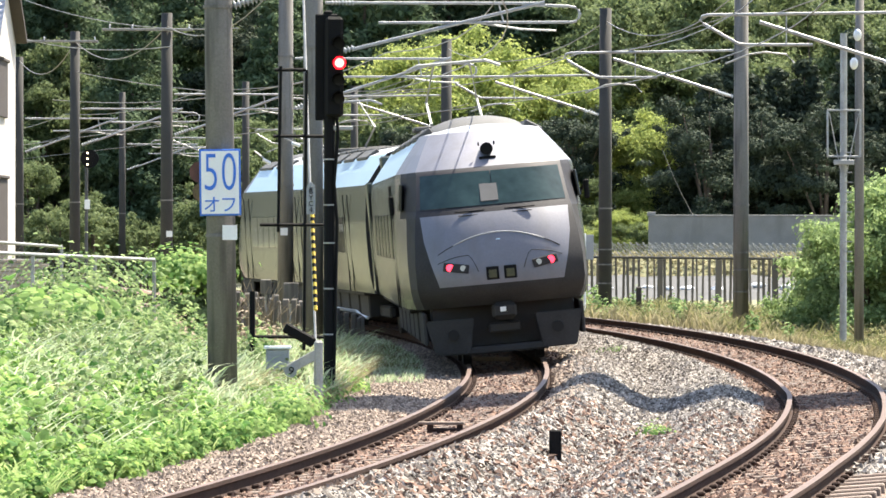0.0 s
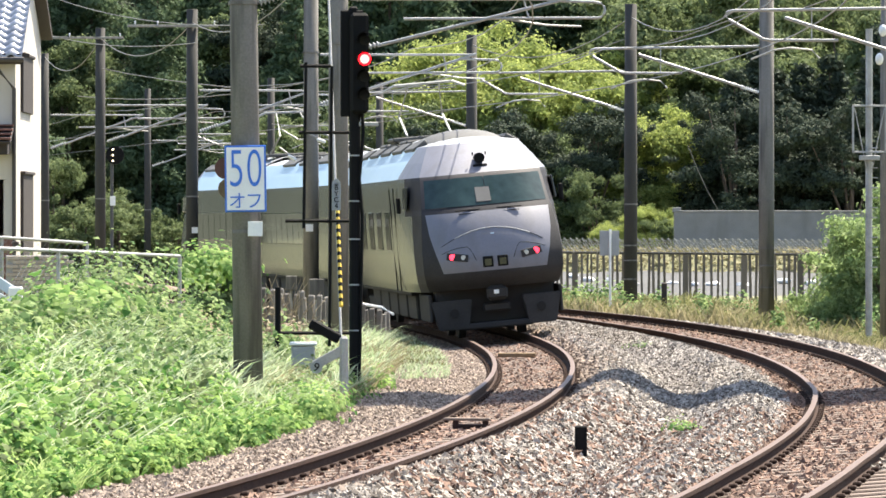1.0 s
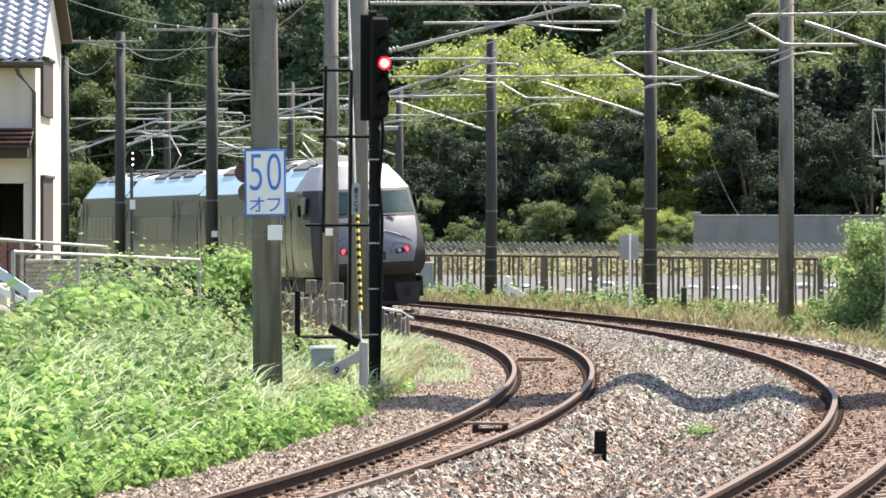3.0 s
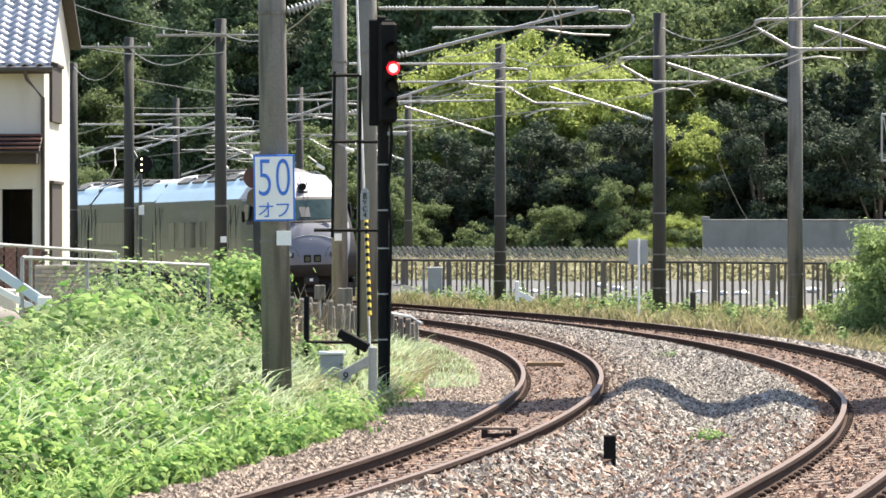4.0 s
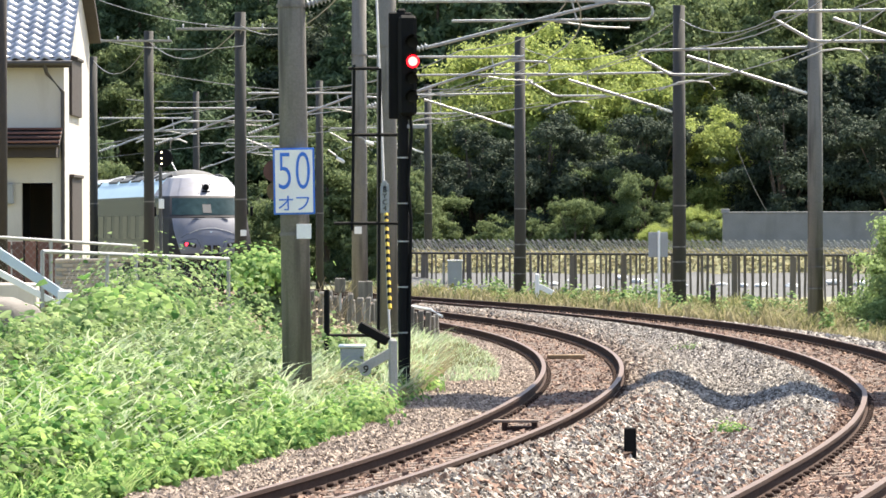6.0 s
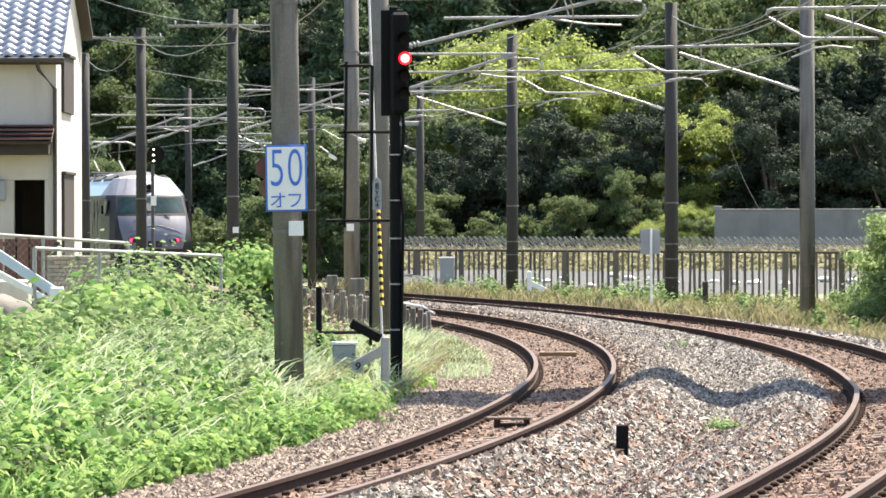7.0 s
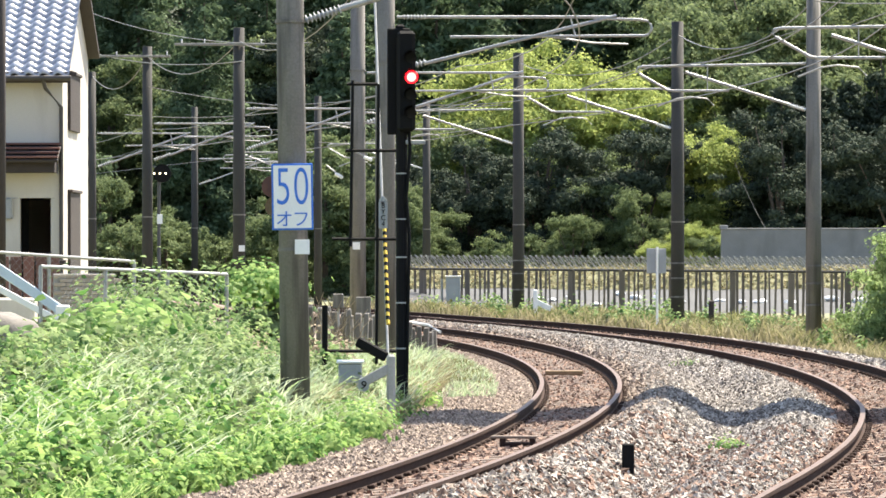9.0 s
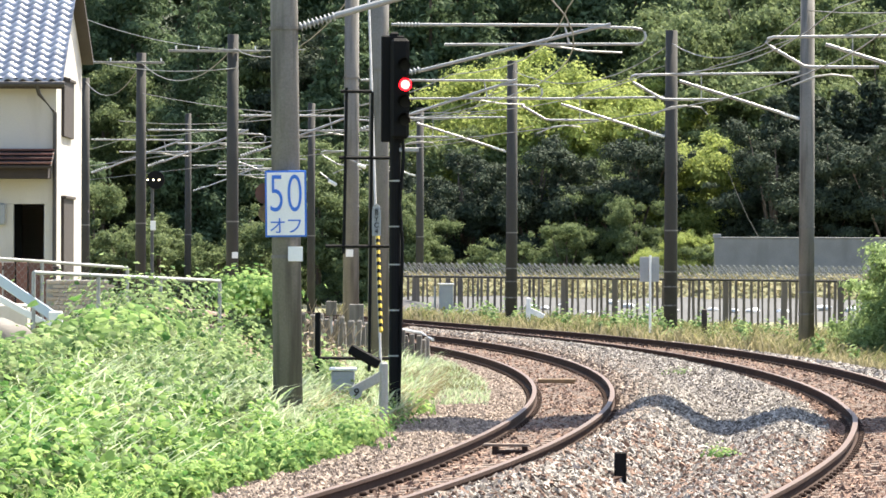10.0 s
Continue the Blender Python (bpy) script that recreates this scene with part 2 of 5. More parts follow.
def ribbed(a, b, r, n, bm=None):
    """An insulator turned in one piece: n sheds on a rod from a to b."""
    a, b = Vector(a), Vector(b)
    bm = bm or bmesh.new()
    d = (b - a).normalized()
    u = d.orthogonal().normalized()
    w = d.cross(u)
    steps = [(0.0, 0.45)] + [((i + f) / n, k) for i in range(n) for f, k in ((0.2, 0.45), (0.3, 1.0), (0.5, 0.95), (0.75, 0.45))] + [(1.0, 0.45)]
    rings = [[bm.verts.new(a + (b - a) * t + (u * math.cos(q) + w * math.sin(q)) * r * k) for q in (2 * math.pi * j / 10 for j in range(10))] for t, k in steps]
    for p, q in zip(rings, rings[1:]):
        for j in range(10):
            bm.faces.new((p[j], p[(j + 1) % 10], q[(j + 1) % 10], q[j]))
    bm.faces.new(rings[0])
    bm.faces.new(rings[-1][::-1])
    return bm


def bow(a, b, sag, n=10):
    a, b = Vector(a), Vector(b)
    return [a + (b - a) * (i / n) - Vector((0, 0, sag * 4 * (i / n) * (1 - i / n))) for i in range(n + 1)]


# ---- the line of the tracks: a left-hand curve that runs out into a straight ----
RADIUS, APEX_X, APEX_Y, BEND = 255.0, 2.1, 78.0, radians(11.0)
SPACING, CANT = 4.3, 0.09


def gap_at(v):
    """How far the second track lies to the right of the first; they draw together towards the station."""
    return np.interp(v, [-46, -36, -26, -16], [3.75, 3.88, 4.12, SPACING])


def on_track(v, u=0.0):
    """Place and heading v metres along the line, u metres to its right."""
    a = min(v / RADIUS, BEND)
    x, y = APEX_X - RADIUS + (RADIUS + u) * math.cos(a), APEX_Y + (RADIUS + u) * math.sin(a)
    e = v - RADIUS * a
    if e > 0:
        x, y = x - e * math.sin(a), y + e * math.cos(a)
    return x, y, a


def cant_at(v):
    return CANT * min(1.0, max(0.0, (75 - v) / 50))


def across(x, y):
    """Distance to the right of the first track's middle, and along it (arrays)."""
    dx, dy = x - (APEX_X - RADIUS), y - APEX_Y
    a = np.arctan2(dy, dx)
    r = np.hypot(dx, dy)
    u, v = r - RADIUS, a * RADIUS
    s, c = math.sin(BEND), math.cos(BEND)
    far = a > BEND
    u = np.where(far, dx * c + dy * s - RADIUS, u)
    v = np.where(far, RADIUS * BEND + (-dx * s + dy * c), v)
    return u, v


def smooth_step(t):
    t = np.clip(t, 0, 1)
    return t * t * (3 - 2 * t)


def ground_z(x, y):
    x, y = np.asarray(x, float), np.asarray(y, float)
    u, v = across(x, y)
    c = CANT * np.clip((75 - v) / 50, 0, 1) / 1.132
    knots = np.arange(-41, 41, 0.05)
    base = np.interp(knots, [-40, -9, -5.5, -3.6, -2.4, -1.6, -1.2, 0.85, 1.2, 2.0, 2.6, 3.1, 3.45, 5.5, 6.0, 7.5, 9, 40],
                     [0.25, 0.25, 0.2, 0.0, -0.22, -0.2, -0.17, -0.17, 0.2, -0.3, -0.13, 0.02, -0.17, -0.17, -0.12, -0.35, -0.4, -0.4])
    base = np.convolve(np.pad(base, 6, "edge"), np.ones(13) / 13, "valid")
    w = np.where(u > 0.6, 0.6 + (u - 0.6) * (SPACING - 0.6) / (gap_at(v) - 0.6), u)
    prof = np.interp(w, knots, base)
    gap = gap_at(v)
    z = prof + sum(c * o * (1 - smooth_step((np.abs(o) - 0.8) / 0.7)) for o in (u, u - gap))
    bank = smooth_step((-2.2 - u) / 3.0) * smooth_step((74 - y) / 14) * 0.27
    z = z + np.where(u < -2.2, bank, 0)
    hill = np.clip((y - 236 + 0.35 * np.abs(x - 5)) / 150, 0, 1) * 46
    return z + hill


def ground():
    xs = np.unique(np.concatenate([np.linspace(-1500, -60, 12), np.linspace(-60, -12, 33), np.arange(-12, 16, 0.22), np.linspace(16, 70, 37), np.linspace(70, 1500, 12)]))
    ys = np.unique(np.concatenate([np.linspace(-1500, 0, 10), np.linspace(0, 34, 18), np.arange(34, 150, 0.5), np.linspace(150, 400, 60), np.linspace(400, 2500, 12)]))
    X, Y = np.meshgrid(xs, ys)
    Z = ground_z(X, Y)
    rough = np.random.RandomState(4).normal(0, 0.012, Z.shape)
    u, v = across(X, Y)
    Z = Z + rough - np.where((u > -2.4) & (u < 7), 0.03, 0)
    nx, ny = len(xs), len(ys)
    verts = np.stack([X, Y, Z], -1).reshape(-1, 3)
    i = np.arange(nx * ny).reshape(ny, nx)
    faces = np.stack([i[:-1, :-1], i[:-1, 1:], i[1:, 1:], i[1:, :-1]], -1).reshape(-1, 4)
    um, ym = u[:-1, :-1].ravel(), Y[:-1, :-1].ravel()
    idx = np.where((um > -2.6) & (um < 7.2), 0, 1)
    wm = um - gap_at(v[:-1, :-1].ravel())
    idx = np.where((np.abs(um) < 0.95) | (np.abs(wm) < 0.95), np.where(idx == 0, 3, idx), idx)
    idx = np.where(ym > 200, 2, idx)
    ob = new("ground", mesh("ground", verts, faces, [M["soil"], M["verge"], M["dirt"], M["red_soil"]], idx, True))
    tagged(ob, "stony railway ground with earth verges rising to a wooded hill", "ground", kind="structure")


ground()


# ---- tracks ----
def sweep_rail(second, v0, v1, side):
    """One rail of flat-bottomed section along the line."""
    head = [(-0.032, 0.0), (0.032, 0.0), (0.034, -0.035), (0.009, -0.048), (0.009, -0.118), (0.062, -0.138), (0.062, -0.15),
            (-0.062, -0.15), (-0.062, -0.138), (-0.009, -0.118), (-0.009, -0.048), (-0.034, -0.035)]
    verts, faces, idx, n = [], [], [], len(head)
    vs = np.arange(v0, v1, 0.8)
    for v in vs:
        z = cant_at(v) * 0.5 * side
        for a, b in head:
            x, y, _ = on_track(v, (gap_at(v) if second else 0.0) + side * 0.566 + a)
            verts.append((x, y, b + z))
    for k in range(len(vs) - 1):
        for j in range(n):
            faces.append((k * n + j, k * n + (j + 1) % n, (k + 1) * n + (j + 1) % n, (k + 1) * n + j))
            idx.append(1 if j == 0 else 0)
    me = mesh("rail", verts, faces, [M["rail"], M["rail_top"]], idx)
    return me


def track(second, name_label):
    ob = thing("railway_track", name_label, "railway track", kind="structure")
    for side in (-1, 1):
        put("rail", sweep_rail(second, -60, 190, side), ob, "rusty steel rail with a worn head")
    sl = boxes(((0, 0, 0), (2.1, 0.22, 0.16)), bevel=0.012)
    me = bpy.data.meshes.new("sleeper")
    sl.to_mesh(me)
    sl.free()
    me.materials.append(M["sleeper"])
    cl = boxes(((-0.65, 0, 0), (0.07, 0.12, 0.04)), ((-0.48, 0, 0), (0.07, 0.12, 0.04)), ((0.65, 0, 0), (0.07, 0.12, 0.04)), ((0.48, 0, 0), (0.07, 0.12, 0.04)), bevel=0.012)
    cm = bpy.data.meshes.new("rail_clips")
    cl.to_mesh(cm)
    cl.free()
    cm.materials.append(M["rail"])
    v = -46.0
    while v < 70:
        x, y, a = on_track(v, float(gap_at(v)) if second else 0.0)
        tilt = -math.degrees(math.atan(cant_at(v) / 1.132))
        p = pose(x, y, -0.225, 0, 0, math.degrees(a)) @ pose(0, 0, 0, 0, tilt, 0)
        put("sleeper", me, ob, m=p)
        put("rail_clip_set", cm, ob, m=p @ pose(0, 0, 0.1))
        v += 0.6
    return ob


track(False, "rusty single track curving away on ballast")
track(True, "second rusty track curving beside the first")


def stones(name, n, seed, lo, hi, v0, v1, mat, size, label, lift=0.0):
    """Crushed stones strewn between two offsets from the first track."""
    r = np.random.RandomState(seed)
    v = v0 + (v1 - v0) * r.rand(n) ** 1.25
    u = lo + (hi - lo) * r.rand(n)
    u = np.where(u > 0.6, 0.6 + (u - 0.6) * (gap_at(v) - 0.6) / (SPACING - 0.6), u)
    a = v / RADIUS
    x, y = APEX_X - RADIUS + (RADIUS + u) * np.cos(a), APEX_Y + (RADIUS + u) * np.sin(a)
    z = ground_z(x, y) + lift
    s = size * (0.6 + 0.9 * r.rand(n))
    base = np.array([(1, 0, 0), (0, 1, 0), (-1, 0, 0), (0, -1, 0), (0, 0, 0.75), (0, 0, -0.75)])
    verts = base[None] * s[:, None, None] * (0.6 + 0.7 * r.rand(n, 6, 1)) + r.normal(0, 0.18, (n, 6, 3)) * s[:, None, None]
    t = r.rand(n) * 6.283
    tilt = r.normal(0, 0.5, n)
    c, q = np.cos(t), np.sin(t)
    vx, vy, vz = verts[..., 0], verts[..., 1], verts[..., 2]
    ct, st = np.cos(tilt)[:, None], np.sin(tilt)[:, None]
    vy, vz = vy * ct - vz * st, vy * st + vz * ct
    verts = np.stack([vx * c[:, None] - vy * q[:, None] + x[:, None], vx * q[:, None] + vy * c[:, None] + y[:, None], vz + z[:, None] + s[:, None] * 0.25], -1)
    f = np.array([(0, 1, 4), (1, 2, 4), (2, 3, 4), (3, 0, 4), (1, 0, 5), (2, 1, 5), (3, 2, 5), (0, 3, 5)])
    faces = (f[None] + 6 * np.arange(n)[:, None, None]).reshape(-1, 3)
    ob = new(name, mesh(name, verts.reshape(-1, 3), faces, mat))
    tagged(ob, label, "ballast", kind="stuff")


stones("ballast", 95000, 1, 0.95, 3.4, -46, 45, M["stone"], 0.031, "pale grey crushed stone heaped between the tracks")
stones("ballast", 6500, 2, -0.5, 0.5, -42, 40, M["rust_stone"], 0.035, "rust-stained crushed stone between the rails", -0.0)
stones("ballast", 3500, 7, 1.06, 3.3, -42, -22, M["rust_stone"], 0.036, "rust-tinged crushed stone scattered over the heap", 0.006)
stones("ballast", 40000, 3, -2.5, -0.62, -42, 30, M["brown_stone"], 0.027, "brownish crushed stone beside the track")
stones("ballast", 9000, 8, 0.63, 1.25, -46, 45, M["brown_stone"], 0.035, "brownish crushed stone at the rail")
stones("ballast", 4000, 9, 3.3, 3.7, -42, 45, M["rust_stone"], 0.035, "brownish crushed stone at the rail")
stones("ballast", 11000, 5, 3.8, 4.8, -42, 60, M["rust_stone"], 0.035, "rust-stained crushed stone between the rails")
stones("ballast", 26000, 6, 4.95, 7.2, -35, 70, M["stone"], 0.045, "pale grey crushed stone on the outer shoulder")


# ---- the train ----
HEIGHTS = [0.92, 1.08, 1.24, 1.6, 1.95, 2.33, 2.43, 2.97, 3.03, 3.3, 3.6]
BODY_W = [1.40, 1.44, 1.46, 1.475, 1.475, 1.465, 1.455, 1.40, 1.38, 1.18, 0.94]
FACE_W = [1.19, 1.25, 1.28, 1.28, 1.25, 1.2, 1.18, 1.12, 1.12, 0.99, 0.83]
BACK = [0.30, 0.10, 0.0, 0.06, 0.22, 0.46, 0.56, 1.0, 1.1, 1.55, 2.15]
LENGTH, BOGIE = 20.0, 7.0


def grid_faces(rows, cols, base=0):
    return [(base + r * cols + c, base + r * cols + c + 1, base + (r + 1) * cols + c + 1, base + (r + 1) * cols + c) for r in range(rows - 1) for c in range(cols - 1)]


def body_side(parent, y0, y1, edge=None, steps=10):
    """The two long sides; edge: the nose rows that they start from."""
    for s in (-1, 1):
        verts = []
        for i, z in enumerate(HEIGHTS):
            for k in range(steps + 1):
                t = k / steps
                if edge:
                    ew, eb = FACE_W[i], y0 + BACK[i] + 0.42
                    w = ew + (BODY_W[i] - ew) * min(1, t * steps / 3) ** 0.7
                    y = eb + (y0 + 3.4 - eb) * min(1, t * steps / 4) if k <= 4 else y0 + 3.4 + (y1 - y0 - 3.4) * (k - 4) / (steps - 4)
                else:
                    w, y = BODY_W[i], y0 + (y1 - y0) * t
                verts.append((s * w, y, z))
        faces = grid_faces(len(HEIGHTS), steps + 1)
        idx = []
        for r in range(len(HEIGHTS) - 1):
            for k in range(steps):
                dark = edge and k < 2 and 5 <= r <= 7
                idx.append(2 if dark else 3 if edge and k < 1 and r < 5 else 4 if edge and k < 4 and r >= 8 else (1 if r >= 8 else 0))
        if s > 0:
            faces = [f[::-1] for f in faces]
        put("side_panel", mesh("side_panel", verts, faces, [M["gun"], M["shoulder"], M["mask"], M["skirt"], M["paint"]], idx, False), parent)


def roof_panel(parent, y0, y1, nose):
    cols, rows = 9, 8
    verts = []
    for k in range(rows):
        for j in range(cols):
            q = -1 + 2 * j / (cols - 1)
            ya = y0 + (BACK[-1] + 0.42 * abs(q) ** 3 if nose else 0)
            y = ya + (y1 - ya) * (k / (rows - 1)) ** (1.6 if nose else 1)
            w = FACE_W[-1] + (BODY_W[-1] - FACE_W[-1]) * min(1, k) if nose else BODY_W[-1]
            verts.append((q * w, y, 3.6 + (0.24 if nose else 0.16) * (1 - q * q) * (min(1.0, k * 0.34) if nose else 1)))
    put("roof_panel", mesh("roof_panel", verts, [f[::-1] for f in grid_faces(rows, cols)], M["grey"], smooth=True), parent, "grey roof")


def end_wall(parent, y, s):
    verts = [(-w, y, z) for w, z in zip(BODY_W, HEIGHTS)] + [(w, y, z) for w, z in zip(BODY_W[::-1], HEIGHTS[::-1])]
    put("end_wall", mesh("end_wall", verts, [tuple(range(len(verts)))[::s]], M["under"]), parent)


def bogie(parent, y):
    bg = part("bogie_frame", boxes(((-0.95, y, 0.5), (0.14, 2.5, 0.22)), ((0.95, y, 0.5), (0.14, 2.5, 0.22)), ((0, y, 0.5), (1.9, 0.3, 0.25)), bevel=0.03), M["under"], parent, "dark bogie frame")
    for dy in (-1.05, 1.05):
        for s in (-1, 1):
            bm = tube([(s * 0.5, y + dy, 0.43), (s * 0.63, y + dy, 0.43)], 0.43, 20)
            part("wheel", bm, M["under"], bg)


def car_common(parent, y0, y1, n):
    for k in range(5):
        for s in (-1, 1):
            part("underfloor_box", boxes(((s * 0.78, y0 + 4.6 + k * 2.2 + 0.3 * s, 0.62), (0.9, 1.8, 0.5)), bevel=0.03), M["under"], parent, "black underfloor equipment box")
    part("floor_frame", boxes(((0, (y0 + y1) / 2 + 1.1, 0.89), (2.72, y1 - y0 - 3.4, 0.1)), bevel=0.02), M["under"], parent)
    reach = min(BOGIE, (y1 - y0) / 2 - 2.6)
    for yb in (-reach, reach):
        bogie(parent, yb)
    for s in (-1, 1):
        for k in range(n):
            y = y0 + 4.9 + k * (y1 - y0 - 7.4) / n
            part("side_window", boxes(((s * 1.456, y + 0.55, 2.06), (0.05, 1.15, 0.74), Matrix.Rotation(s * -0.02, 3, "Y")), bevel=0.015), M["window"], parent, "dark tinted window")
        for yd in (y0 + 3.55, y1 - 1.6):
            part("door", boxes(((s * 1.468, yd, 1.9), (0.02, 0.035, 1.95)), ((s * 1.468, yd + 0.95, 1.9), (0.02, 0.035, 1.95)), bevel=0.005), M["black"], parent, "dark door joint")
    gear = []
    for k in range(int((y1 - y0 - 10) / 2.6)):
        gear.append(((0, y0 + 9.6 + k * 2.6, 3.75), (1.4, 1.6, 0.12)))
    for g in gear:
        part("roof_unit", boxes(g, bevel=0.06), M["roofgear"], parent, "roof equipment cover")
    for s in (-1, 1):
        for k in range(int((y1 - y0 - 5) / 3.0)):
            part("roof_louvre", boxes(((s * 0.87, y0 + 4.6 + k * 3.0, 3.62), (0.3, 2.2, 0.1), Matrix.Rotation(s * 0.55, 3, "Y")), bevel=0.02), M["roofgear"], parent, "dark roof louvre")


def pantograph(parent, y):
    bm = boxes(((0, y, 3.86), (1.5, 1.6, 0.08)), bevel=0.02)
    pg = part("pantograph_base", bm, M["roofgear"], parent, "pantograph base on insulators")
    for s in (-0.45, 0.45):
        part("pantograph_arm", tube([(s, y - 0.7, 3.92), (s, y + 0.9, 4.35), (s * 0.7, y - 0.4, 4.95)], 0.024, 6), M["dull_steel"], pg, "grey pantograph arm")
    part("pantograph_head", tube([(-0.85, y - 0.4, 4.86), (-0.6, y - 0.4, 4.97), (0.6, y - 0.4, 4.97), (0.85, y - 0.4, 4.86)], 0.03, 6), M["dull_steel"], pg)
    for a in (-0.6, 0.6):
        for b in (-0.6, 0.6):
            part("roof_insulator", ribbed((a, y + b, 3.7), (a, y + b, 3.84), 0.07, 3), M["porcelain"], pg)


def end_car(length, label):
    car = thing("rail_car", label, "train car", group="train cars")
    y0, y1 = -length / 2, length / 2
    cols = 17
    qs = [-1 + 2 * j / (cols - 1) for j in range(cols)]

    def face_point(z, q):
        w = np.interp(z, HEIGHTS, FACE_W)
        return Vector((q * w, y0 + np.interp(z, HEIGHTS, BACK) + 0.42 * abs(q) ** 3, z))

    def bent(z, q):
        """Columns drawn in towards the foot of the nose, so that the silver field narrows downwards."""
        lim = float(np.interp(z, [1.0, 1.24, 2.3, 2.42], [0.72, 0.74, 0.97, 0.875]))
        k = abs(q)
        return math.copysign(k / 0.875 * lim if k <= 0.875 else lim + (k - 0.875) / 0.125 * (1 - lim), q)
    verts = [face_point(z, bent(z, q)) for z in HEIGHTS for q in qs]
    faces, idx = grid_faces(len(HEIGHTS), cols), []
    for r in range(len(HEIGHTS) - 1):
        for c in range(cols - 1):
            rim = c in (0, cols - 2)
            if r < 2:
                idx.append(1)
            elif 5 <= r <= 7:
                idx.append(2)
            elif r in (2, 3, 4) and rim:
                idx.append(1)
            else:
                idx.append(0)
    put("nose", mesh("nose", verts, faces, [M["paint"], M["skirt"], M["mask"]], idx, True), car, "silver-grey rounded nose")
    body_side(car, y0, y1, edge=True, steps=12)
    roof_panel(car, y0, y1, True)
    end_wall(car, y1, -1)
    domes = ((3.5, 0.15), (3.8, 0.6), (4.4, 0.9), (5.0, 1.0), (6.2, 0.95), (6.8, 0.6), (7.1, 0.15))
    vs = [(0.85 * (0.6 + 0.4 * k) * math.cos(math.pi * j / 14), y0 + dy, 3.56 + 0.33 * k * math.sin(math.pi * j / 14)) for dy, k in domes for j in range(15)]
    put("roof_fairing", mesh("roof_fairing", vs, grid_faces(7, 15), M["roofgear"], smooth=True), car, "dark domed roof fairing behind the crest")
    # windscreen in two bays, each with its own pane
    for a, b in ((-0.95, -0.005), (0.005, 0.95)):
        qv = [a + (b - a) * j / 8 for j in range(9)]
        zv = (2.44, 2.6, 2.78, 2.96)
        vs = [face_point(z, q) + Vector((0, -0.012, 0)) for z in zv for q in qv]
        put("windscreen", mesh("windscreen", vs, grid_faces(4, 9), M["glass"], smooth=True), car, "dark blue-green windscreen")
    c = face_point(2.63, -0.05)
    part("notice", boxes(((c.x, c.y - 0.012, c.z), (0.27, 0.012, 0.36), Matrix.Rotation(-0.72, 3, "X")), bevel=0.004), M["notice"], car, "pale panel behind the windscreen")
    for s in (-1, 1):
        c = face_point(2.36, s * 0.32)
        part("wiper", boxes(((c.x, c.y - 0.012, c.z), (0.46, 0.012, 0.018)), ((c.x, c.y - 0.05, c.z - 0.06), (0.36, 0.012, 0.014)), bevel=0.004), M["black"], car, "black wiper")
        # lamp cluster
        c = face_point(1.52, s * 0.53)
        cl = part("lamp_housing", boxes(((c.x, c.y - 0.014, c.z), (0.4, 0.03, 0.13), Matrix.Rotation(s * 0.28, 3, "Z") @ Matrix.Rotation(-0.17, 3, "X") @ Matrix.Rotation(s * -0.16, 3, "Y")), bevel=0.05), M["skirt"], car, "dark lamp glass")
        ct, ch = face_point(1.53, s * 0.6), face_point(1.51, s * 0.45)
        part("tail_lamp", tube([(ct.x, ct.y + 0.02, ct.z), (ct.x, ct.y - 0.04, ct.z)], 0.058, 14), M["tail"], cl, "lit red tail lamp")
        part("head_lamp", tube([(ch.x, ch.y + 0.02, ch.z), (ch.x, ch.y - 0.045, ch.z)], 0.045, 14), M["lens"], cl, "unlit clear lamp")
        # fine joint round the lamp cover
        seam = [face_point(z, s * q) + Vector((0, -0.003, 0)) for z, q in ((1.6, 0.74), (1.655, 0.62), (1.69, 0.5), (1.7, 0.38), (1.66, 0.345), (1.55, 0.3), (1.44, 0.27))]
        part("lamp_cover_joint", tube(seam, 0.006, 5), M["skirt"], car, "dark joint line round a lamp cover")
        c = face_point(1.4, s * 0.105)
        pn = part("number_panel", boxes(((c.x, c.y - 0.01, c.z), (0.19, 0.03, 0.2)), bevel=0.045), M["black"], car, "small black framed panel")
        part("panel_display", boxes(((c.x, c.y - 0.028, c.z - 0.01), (0.12, 0.012, 0.12)), bevel=0.004), M["amber"], pn, "dull amber display")
    arc = [face_point(1.86 + 0.16 * (1 - (j / 6) ** 2), j / 6 * 0.55) + Vector((0, -0.004, 0)) for j in range(-6, 7)]
    part("crest_line", tube(arc, 0.009, 6), M["grey"], car, "thin arched moulding")
    c = face_point(1.93, 0)
    for s in (-1, 1):
        arm = [face_point(1.86 + 0.16 * (1 - (j / 6) ** 2), s * j / 6 * 0.55) + Vector((0, -0.003, 0)) for j in (6, 7, 8)]
        part("crest_joint", tube(arm, 0.006, 5), M["skirt"], car, "dark end of the arched joint")
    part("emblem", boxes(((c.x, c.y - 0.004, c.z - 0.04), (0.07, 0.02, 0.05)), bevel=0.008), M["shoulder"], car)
    c = face_point(3.26, 0)
    lamp = part("roof_lamp", tube([(0, c.y + 0.05, c.z + 0.04), (0, c.y - 0.22, c.z + 0.04)], 0.095, 14), M["black"], car, "black round lamp on the forehead")
    part("lamp_bracket", boxes(((0, c.y - 0.15, c.z - 0.1), (0.26, 0.1, 0.05)), bevel=0.008), M["black"], lamp)
    for dx in (-0.12, 0.12):
        part("lamp_clip", boxes(((dx, c.y - 0.15, c.z + 0.12), (0.025, 0.05, 0.06)), bevel=0.008), M["black"], lamp)
